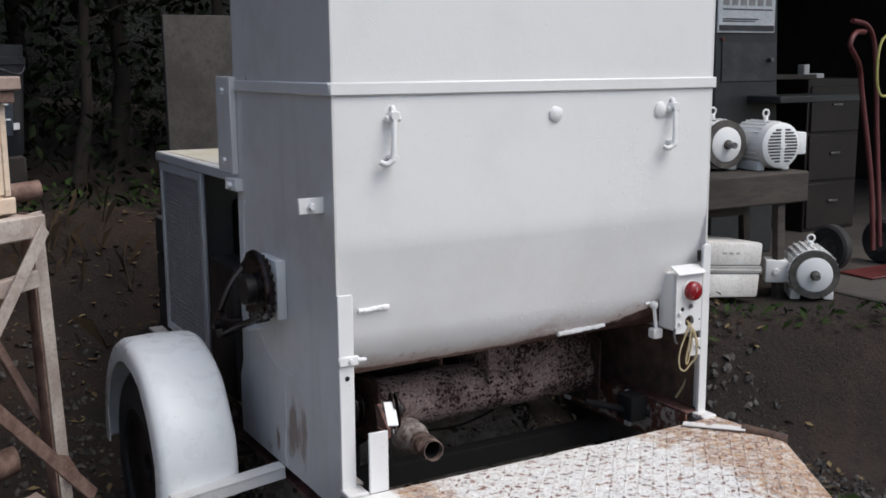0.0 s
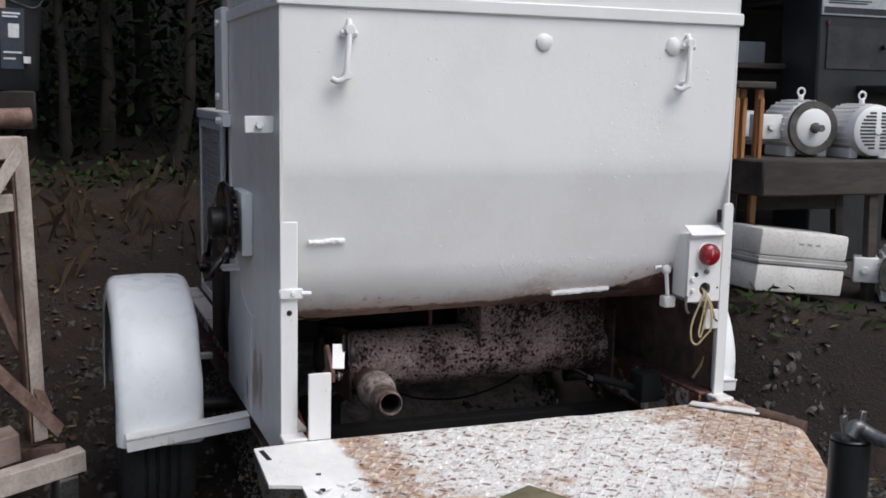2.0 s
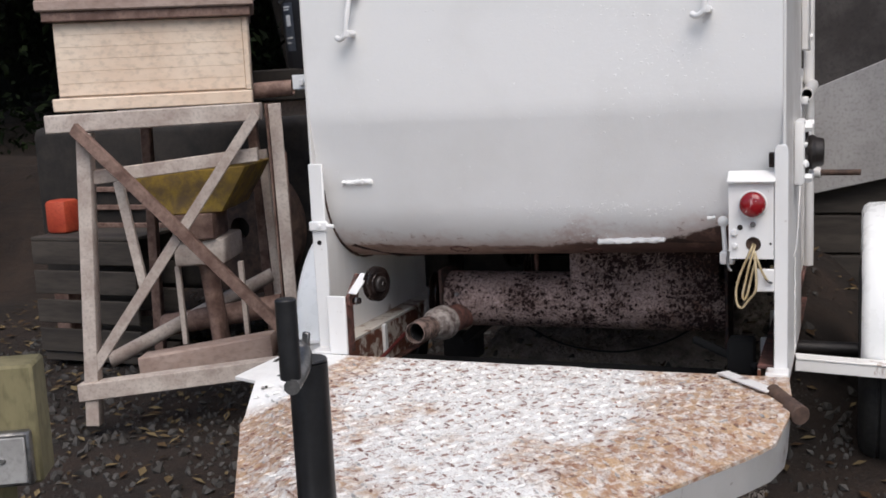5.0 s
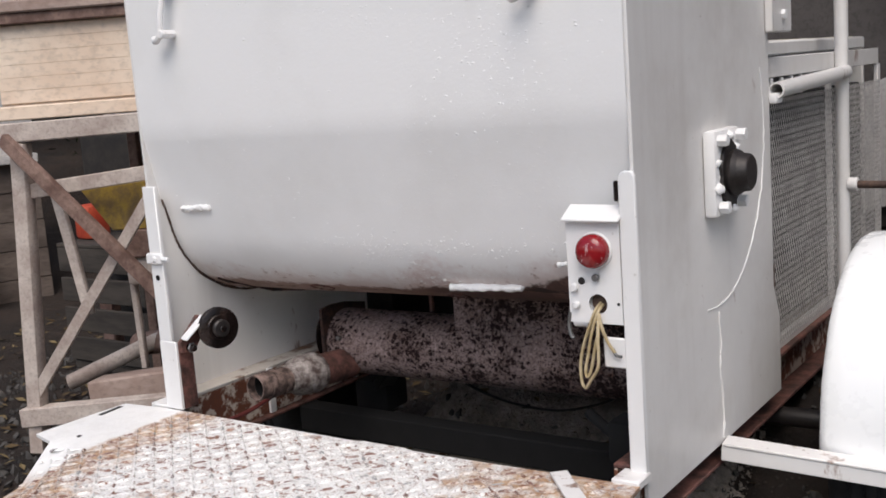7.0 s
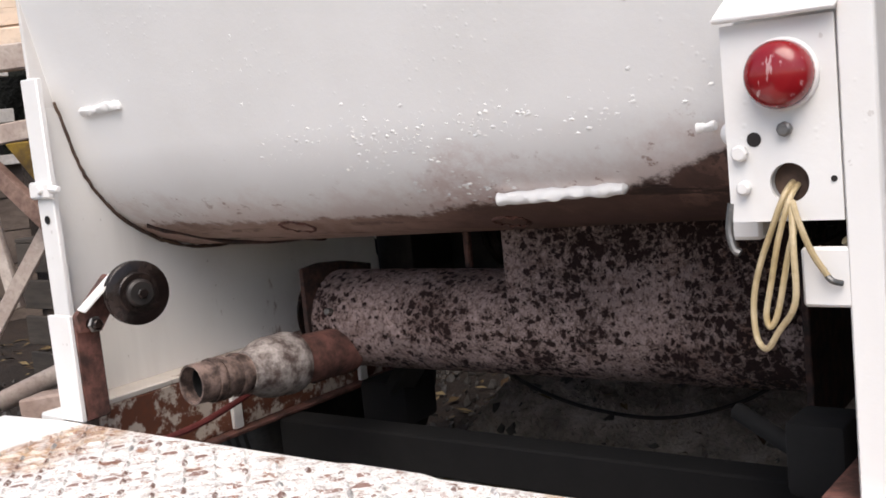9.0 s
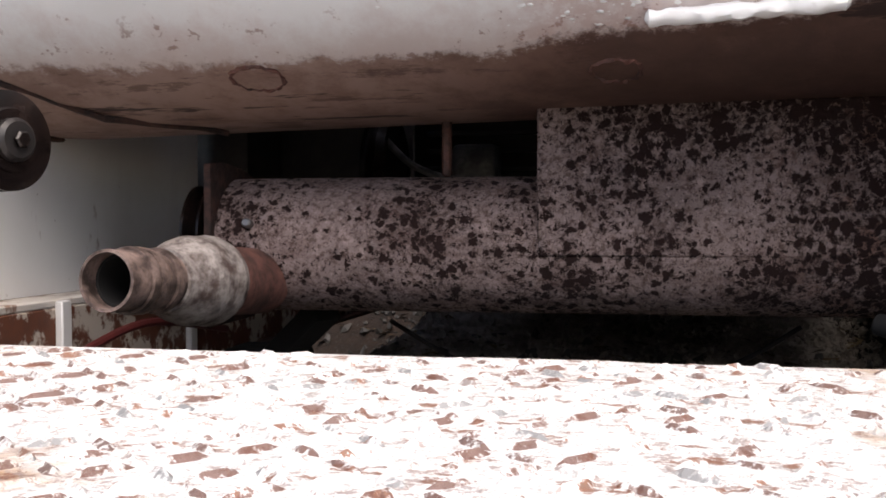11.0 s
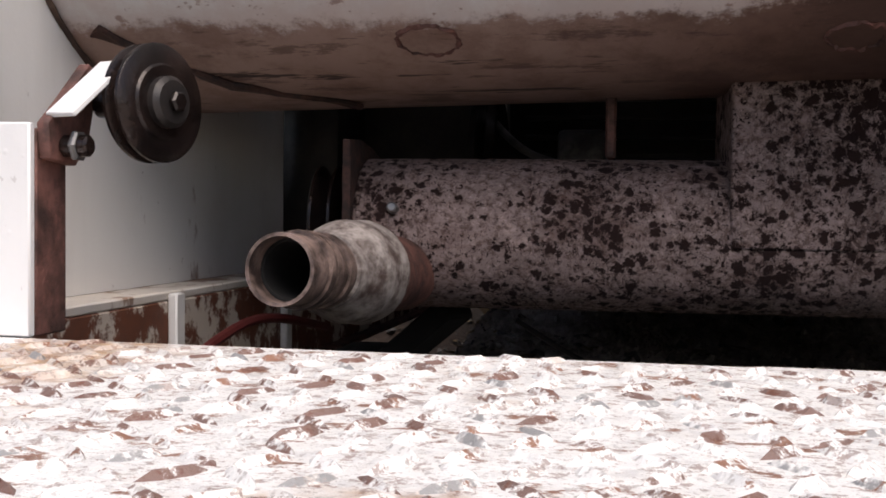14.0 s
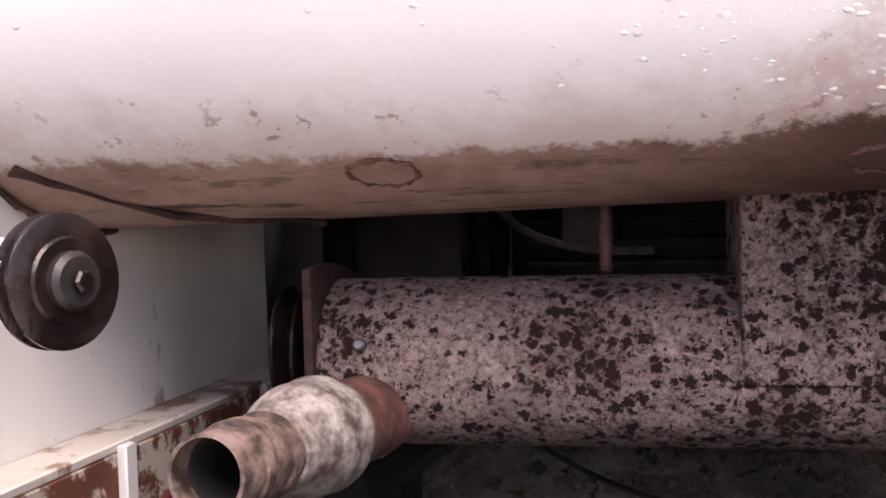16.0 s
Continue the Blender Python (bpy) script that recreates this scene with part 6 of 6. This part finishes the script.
def build_stand():
    def turned(name, bm, material, parent, label=""):
        bm.transform(STAND_TURN)
        return part(name, bm, material, parent, label)

    def seated(name, bm, material, parent, label=""):
        bm.transform(Matrix.Translation((-0.034, 0.08, 0)))
        return turned(name, bm, material, parent, label)

    t = thing("steel_stand", (-1.0, 0.95, 0.05), "braced angle-iron stand, faded pink paint over rust", "stand")
    turned("front_rail", bar((-1.60, 0.735, 1.165), (-0.585, 0.735, 1.175), 0.05, 0.065, 0.004), M_STAND, t)
    turned("side_rail", bar((-0.64, 0.765, 1.172), (-0.86, 1.45, 1.172), 0.05, 0.060, 0.004), M_STAND, t)
    turned("rear_rail", bar((-1.60, 1.45, 1.165), (-0.50, 1.45, 1.172), 0.05, 0.065, 0.004), M_STAND, t)
    turned("leg", bar((-0.547, 0.824, 1.20), (-0.516, 0.790, 0.275), 0.062, 0.010, 0.002, None, (0, 1, 0)), M_STAND, t)
    turned("leg_flange", bar((-0.590, 0.846, 1.20), (-0.558, 0.815, 0.275), 0.010, 0.062, 0.002, None, (0, 1, 0)), M_STAND_RUST, t)
    turned("leg", bar((-1.43, 0.735, 1.13), (-1.50, 0.70, 0.06), 0.065, 0.05, 0.003, None, (0, 1, 0)), M_STAND, t)
    turned("leg", bar((-0.86, 1.44, 1.14), (-0.84, 1.52, 0.02), 0.05, 0.05, 0.003), M_STAND_RUST, t)
    turned("leg", bar((-1.45, 1.44, 1.14), (-1.52, 1.52, 0.02), 0.05, 0.05, 0.003), M_STAND_RUST, t)
    turned("base_rail", bar((-0.400, 0.64, 0.240), (-1.55, 0.70, 0.190), 0.06, 0.065, 0.003), M_STAND, t)
    turned("skid", bar((-0.48, 0.67, 0.255), (-0.82, 1.50, 0.06), 0.06, 0.06, 0.003), M_STAND_RUST, t)
    turned("base_block", block((-0.53, 0.60, -0.02), (-0.44, 0.68, 0.205), 0.006), M_STEEL, t, "grey block under the corner")
    turned("brace", bar((-0.60, 0.700, 1.170), (-1.50, 0.690, 0.245), 0.012, 0.045, 0.002, None, (0, 0, 1)), M_STAND, t)
    turned("brace", bar((-1.45, 0.672, 1.150), (-0.50, 0.640, 0.345), 0.030, 0.046, 0.002, None, (0, 0, 1)), M_STAND_RUST, t, "rusty diagonal brace")
    turned("mid_rail", bar((-1.45, 0.745, 0.965), (-0.62, 0.745, 1.018), 0.03, 0.05, 0.003), M_STAND, t)
    turned("inner_brace", bar((-0.66, 1.30, 0.99), (-0.50, 0.74, 0.37), 0.05, 0.012, 0.002), M_STAND_RUST, t)
    turned("inner_brace", bar((-0.80, 1.40, 1.0), (-0.72, 1.30, 0.20), 0.045, 0.04, 0.002), M_STAND, t)
    turned("hanger", bar((-1.30, 0.74, 0.95), (-1.22, 0.745, 0.53), 0.045, 0.02, 0.003, None, (0, 1, 0)), M_STAND, t)
    hop = turned("hopper", prism([(-1.30, 0.96), (-0.72, 0.97), (-0.86, 0.80), (-1.16, 0.80)], 0.42, xz(1.28), 0.004), M_YELLOW, t, "chipped yellow hopper")
    turned("hopper_lip", block((-1.10, 0.84, 0.70), (-0.90, 1.05, 0.799), 0.006), M_STAND_RUST, hop)
    turned("gear_case", block((-1.12, 0.86, 0.60), (-0.86, 1.14, 0.699), 0.015, None, None, 2), M_STAND, t, "grey gear case")
    turned("drop_pipe", rod((-0.985, 0.95, 0.60), (-0.945, 0.95, 0.28), 0.045, 18), M_STAND_RUST, t)
    for x in (-1.12, -0.80):
        turned("prop", bar((x, 0.90, 0.60), (x + 0.01, 0.90, 0.29), 0.025, 0.025, 0.002), M_STAND, t)
    turned("sill_timber", bar((-1.30, 0.82, 0.235), (-0.62, 0.80, 0.285), 0.10, 0.09, 0.006), M_STAND_PINK, t, "pinkish timber sill")
    turned("pipe_low", rod((-1.30, 1.10, 0.33), (-0.62, 0.98, 0.40), 0.045, 16), M_STAND_RUST, t)
    turned("pipe_low", rod((-1.5, 0.9, 0.25), (-0.75, 1.25, 0.48), 0.03, 14), M_STAND, t)
    turned("stub_pipe", hollow((-0.86, 0.935, 1.245), (-0.466, 0.896, 1.256), 0.030, 0.005, 24), M_STAND_RUST, t, "rusty open pipe stub")
    c = thing("wooden_chest", (-1.06, 1.05, 1.2), "cream painted board chest with a brown rim", "chest")
    seated("body", prism([(-1.55, 0.755), (-0.648, 0.755), (-0.80, 1.24), (-1.50, 1.24)], 0.319, xy(1.206), 0.003), M_CREAM, c)
    for k in range(6):
        seated("board", block((-1.545, 0.748, 1.262 + k * 0.0435), (-0.648, 0.7545, 1.3050 + k * 0.0435), 0.001), M_CREAM, c)
    seated("corner_strip", block((-0.646, 0.744, 1.256), (-0.618, 0.775, 1.524), 0.003), M_CREAM, c)
    seated("plinth", block((-1.57, 0.725, 1.206), (-0.612, 0.7435, 1.254), 0.004), M_CREAM, c)
    seated("rim", prism([(-1.58, 0.715), (-0.590, 0.715), (-0.76, 1.26), (-1.53, 1.26)], 0.036, xy(1.526), 0.004), M_STAND_RUST, c, "stained brown rim")
    seated("lid", prism([(-1.60, 0.700), (-0.565, 0.700), (-0.74, 1.265), (-1.54, 1.265)], 0.04, xy(1.5625), 0.005), M_STAND_PINK, c)
    single("plank", block((-1.3, 1.27, 1.205), (-0.56, 1.53, 1.335), 0.006), M_BLACK_TIMBER, "old dark timber baulk across the stand", "plank")


M_BLACK_TIMBER = mottled("blackened timber", (0.012, 0.010, 0.009), (0.03, 0.024, 0.02), 9.0, 0.85, 0.0, 0.4)
M_STAND_PINK = mottled("pinkish weathered timber", (0.30, 0.21, 0.175), (0.42, 0.32, 0.275), 9.0, 0.8, 0.0, 0.45, 60.0, (0.2, 1, 1))
build_stand()


def build_bucket():
    x, y, z = -0.680, 1.395, 1.3355
    k = thing("bucket", (x, y, z), "black plastic bucket with printed labels", "bucket")
    part("body", lathe([(0.0, 0.0), (0.0, 0.128), (0.008, 0.132), (0.30, 0.148), (0.302, 0.155), (0.325, 0.156), (0.327, 0.149), (0.365, 0.151), (0.366, 0.146), (0.02, 0.126), (0.02, 0.0)], (x, y, z), (x, y, z + 1), 44), M_BUCKET, k)
    for a0, a1 in ((-128, -104), (-82, -50)):
        b = bmesh.new()
        lo, hi = [], []
        for i in range(9):
            a = radians(a0 + (a1 - a0) * i / 8)
            lo.append(b.verts.new((x + 0.1385 * math.cos(a), y + 0.1385 * math.sin(a), z + 0.07)))
            hi.append(b.verts.new((x + 0.1482 * math.cos(a), y + 0.1482 * math.sin(a), z + 0.265)))
        for i in range(8):
            b.faces.new((lo[i], lo[i + 1], hi[i + 1], hi[i]))
        bmesh.ops.solidify(b, geom=list(b.faces), thickness=-0.0008)
        lab = part("label_sticker", b, M_LABEL, k, "blue-grey printed label")
        for zz, h, f0, f1 in ((0.245, 0.006, 0.1, 0.8), (0.235, 0.005, 0.1, 0.7), (0.17, 0.045, 0.3, 0.75), (0.12, 0.006, 0.1, 0.85), (0.10, 0.006, 0.1, 0.6)):
            b = bmesh.new()
            lo, hi = [], []
            for i in range(5):
                a = radians(a0 + (a1 - a0) * (f0 + (f1 - f0) * i / 4))
                r0, r1 = 0.1403 + 0.0499 * (zz - 0.07), 0.1403 + 0.0499 * (zz + h - 0.07)
                lo.append(b.verts.new((x + r0 * math.cos(a), y + r0 * math.sin(a), z + zz)))
                hi.append(b.verts.new((x + r1 * math.cos(a), y + r1 * math.sin(a), z + zz + h)))
            for i in range(4):
                b.faces.new((lo[i], lo[i + 1], hi[i + 1], hi[i]))
            part("print_bar", b, M_SIGN, lab, "pale print bar")
    part("price_tag", block((-0.014, -0.002, -0.011), (0.014, 0.0, 0.011), 0.0, None, pose(x + 0.098, y - 0.113, z + 0.10, 0, 0, 41)), M_SIGN, k, "small white sticker")
    part("handle", tube([(x - 0.155, y, z + 0.31), (x - 0.12, y - 0.09, z + 0.27), (x, y - 0.158, z + 0.30), (x + 0.12, y - 0.09, z + 0.27), (x + 0.155, y, z + 0.31)], 0.003, 6), M_STEEL, k)


M_LABEL = mottled("blue-grey label paper", (0.10, 0.12, 0.16), (0.14, 0.16, 0.20), 12.0, 0.4, 0.0, 0.05)
build_bucket()


# Made-up machine whose dark bulk gives the black shade behind the stand.
def build_filler_machine():
    t = thing("filler_machine", (-1.6, 1.85, 0.0), "made-up dark machine filling the black behind the stand", "machine")
    part("housing", block((-2.5, 1.66, 0.30), (-0.95, 2.25, 1.12), 0.05, None, None, 3), M_BLACK_TIMBER, t)
    for x in (-2.4, -1.1):
        part("skid", block((x, 1.60, -0.02), (x + 0.09, 2.3, 0.299), 0.006), M_STAND_RUST, t)
    part("flywheel", lathe([(0, 0.05), (0, 0.30), (0.012, 0.32), (0.06, 0.32), (0.072, 0.30), (0.072, 0.05), (0, 0.05)], (-1.25, 1.655, 0.62), (-1.25, 1.0, 0.62), 40), M_RUST_DARK, t, "rusty flywheel")
    for k in range(5):
        part("louvre", block((-2.2, 1.640, 0.52 + k * 0.09), (-1.65, 1.659, 0.545 + k * 0.09), 0.003), M_STAND_RUST, t)
    part("exhaust", tube([(-1.8, 1.9, 1.10), (-1.8, 1.9, 1.25), (-1.75, 1.85, 1.33), (-1.6, 1.8, 1.35)], 0.028, 12), M_STAND_RUST, t)
    single("fuel_can", block((-2.19, 1.36, 0.62), (-2.07, 1.48, 0.78), 0.02, None, None, 2), M_CAN, "faded orange-red fuel can on a crate", "fuel can")
    c = thing("crate", (-1.9, 1.42, 0.0), "dark slatted wooden crate behind the stand", "crate")
    part("base", block((-2.2, 1.28, 0.02), (-1.62, 1.57, 0.06), 0.004), M_TIMBER, c)
    for k in range(4):
        part("slat", block((-2.2, 1.26, 0.07 + k * 0.14), (-1.62, 1.279, 0.18 + k * 0.14), 0.003), M_TIMBER, c)
        part("slat", block((-2.2, 1.571, 0.07 + k * 0.14), (-1.62, 1.59, 0.18 + k * 0.14), 0.003), M_TIMBER, c)
    part("top", block((-2.2, 1.26, 0.602), (-1.62, 1.59, 0.6195), 0.003), M_TIMBER, c)


M_CAN = mottled("faded orange-red plastic", (0.42, 0.05, 0.025), (0.55, 0.09, 0.04), 8.0, 0.5, 0.0, 0.1)
build_filler_machine()


# ---------------------------------------------------------------- timber rail in the foreground
def build_rail():
    d = Vector((-0.88, -0.47, 0)).normalized()
    n = Vector((-d.y, d.x, 0))
    a = Vector((0.113, -1.262, 0.70))
    e = a + d * 0.85
    t = thing("timber_rail", ((a.x + e.x) / 2, (a.y + e.y) / 2, 0.0), "greenish treated timber rail on posts", "timber rail")
    part("beam", bar(a, e, 0.085, 0.21, 0.005), M_GREENWOOD, t)
    for s in (0.12, 0.72):
        p = a + d * s
        part("post", block((p.x - 0.045, p.y - 0.045, -0.03), (p.x + 0.045, p.y + 0.045, 0.594), 0.006), M_GREENWOOD, t)
    for s in (0.235, 0.26, 0.30):
        p = a + d * s
        part("saw_cut", bar(p + n * 0.043 + Vector((0, 0, 0.1053)), p - n * 0.02 + Vector((0, 0, 0.1053)), 0.005, 0.001, 0.0), M_INK, t, "dark saw cut")
    side = 1 if n.y < 0 else -1
    p0 = a + d * 0.055 + n * 0.046 * side
    turn = Matrix(((d.x, n.x * side, 0, p0.x), (d.y, n.y * side, 0, p0.y), (0, 0, 1, 0.70), (0, 0, 0, 1)))
    box = part("outlet_box", block((-0.045, -0.002, -0.10), (0.045, 0.022, -0.005), 0.004, None, turn), M_STEEL, t, "grey metal outlet box")
    part("cover", block((-0.038, 0.0225, -0.093), (0.038, 0.027, -0.012), 0.002, None, turn), M_COOLER_BAND, box)
    part("screw", rod(turn @ Vector((0.0, 0.0275, -0.05)), turn @ Vector((0, 0.031, -0.05)), 0.006, 8), M_STEEL, box)


build_rail()


# ---------------------------------------------------------------- lattice shed far behind the stand
LATTICE_AT = Matrix(((0.407, -0.913, 0, -4.5), (0.913, 0.407, 0, 1.55), (0, 0, 1, 0), (0, 0, 0, 1)))


def build_lattice_shed():
    t = thing("garden_shed", (-4.5, 1.55, 0.0), "old garden shed with pale lattice sashes over brown boards", "shed")
    rng = random.Random(31)
    z = -0.05
    for k in range(5):
        part("board", block((-0.95, 0.02 + rng.uniform(0, 0.012), z), (1.05, 0.05, z + 0.186), 0.004, None, LATTICE_AT), M_EARTHBOARD, t)
        z += 0.190
    part("sill", block((-0.95, -0.05, 0.895), (1.05, 0.06, 0.955), 0.006, None, LATTICE_AT), M_SASH, t, "pale weathered sill")
    for k in range(5):
        part("lattice_rail", block((-0.95, -0.006, 1.135 + 0.26 * k), (1.05, 0.03, 1.215 + 0.26 * k), 0.005, None, LATTICE_AT), M_SASH, t)
    for k in range(7):
        part("lattice_post", block((-0.92 + 0.29 * k, -0.012, 0.956), (-0.855 + 0.29 * k, -0.0065, 2.30), 0.002, None, LATTICE_AT), M_SASH, t)
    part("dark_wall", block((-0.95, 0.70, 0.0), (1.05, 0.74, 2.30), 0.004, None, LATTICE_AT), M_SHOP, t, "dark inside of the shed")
    part("roof", block((-1.05, -0.15, 2.301), (1.15, 0.80, 2.36), 0.006, None, LATTICE_AT), M_SHOP, t)
    part("shelf", block((-0.95, -0.26, 0.29), (0.62, 0.018, 0.375), 0.006, None, LATTICE_AT), M_SASH, t, "pale plank shelf on stones")
    for s in (-0.85, -0.2, 0.5):
        part("shelf_block", block((s, -0.22, -0.03), (s + 0.12, 0.0, 0.289), 0.01, None, LATTICE_AT), M_EARTHBOARD, t)


M_EARTHBOARD = mottled("brown weathered boards", (0.075, 0.055, 0.045), (0.15, 0.115, 0.095), 7.0, 0.9, 0.0, 0.5, 60.0, (0.3, 0.3, 1))
M_SASH = mottled("pale weathered paint", (0.40, 0.37, 0.345), (0.58, 0.55, 0.52), 7.0, 0.75, 0.0, 0.35, 60.0)
M_HOSE = mottled("yellow rope", (0.42, 0.34, 0.035), (0.58, 0.48, 0.07), 14.0, 0.6, 0.0, 0.3)
build_lattice_shed()
loops = []
for k in range(110):
    a = k * 0.55
    r = 0.20 + 0.07 * math.sin(k * 0.37)
    loops.append(LATTICE_AT @ Vector((0.16 + r * 1.45 * math.cos(a), -0.13 + 0.07 * math.sin(a * 0.31), 0.505 + 0.105 * math.sin(a) + 0.035 * math.sin(k * 0.19))))
single("rope_coil", tube(loops, 0.011, 6, None, False, 3), M_HOSE, "tangled yellow rope heaped on a plank shelf", "rope")
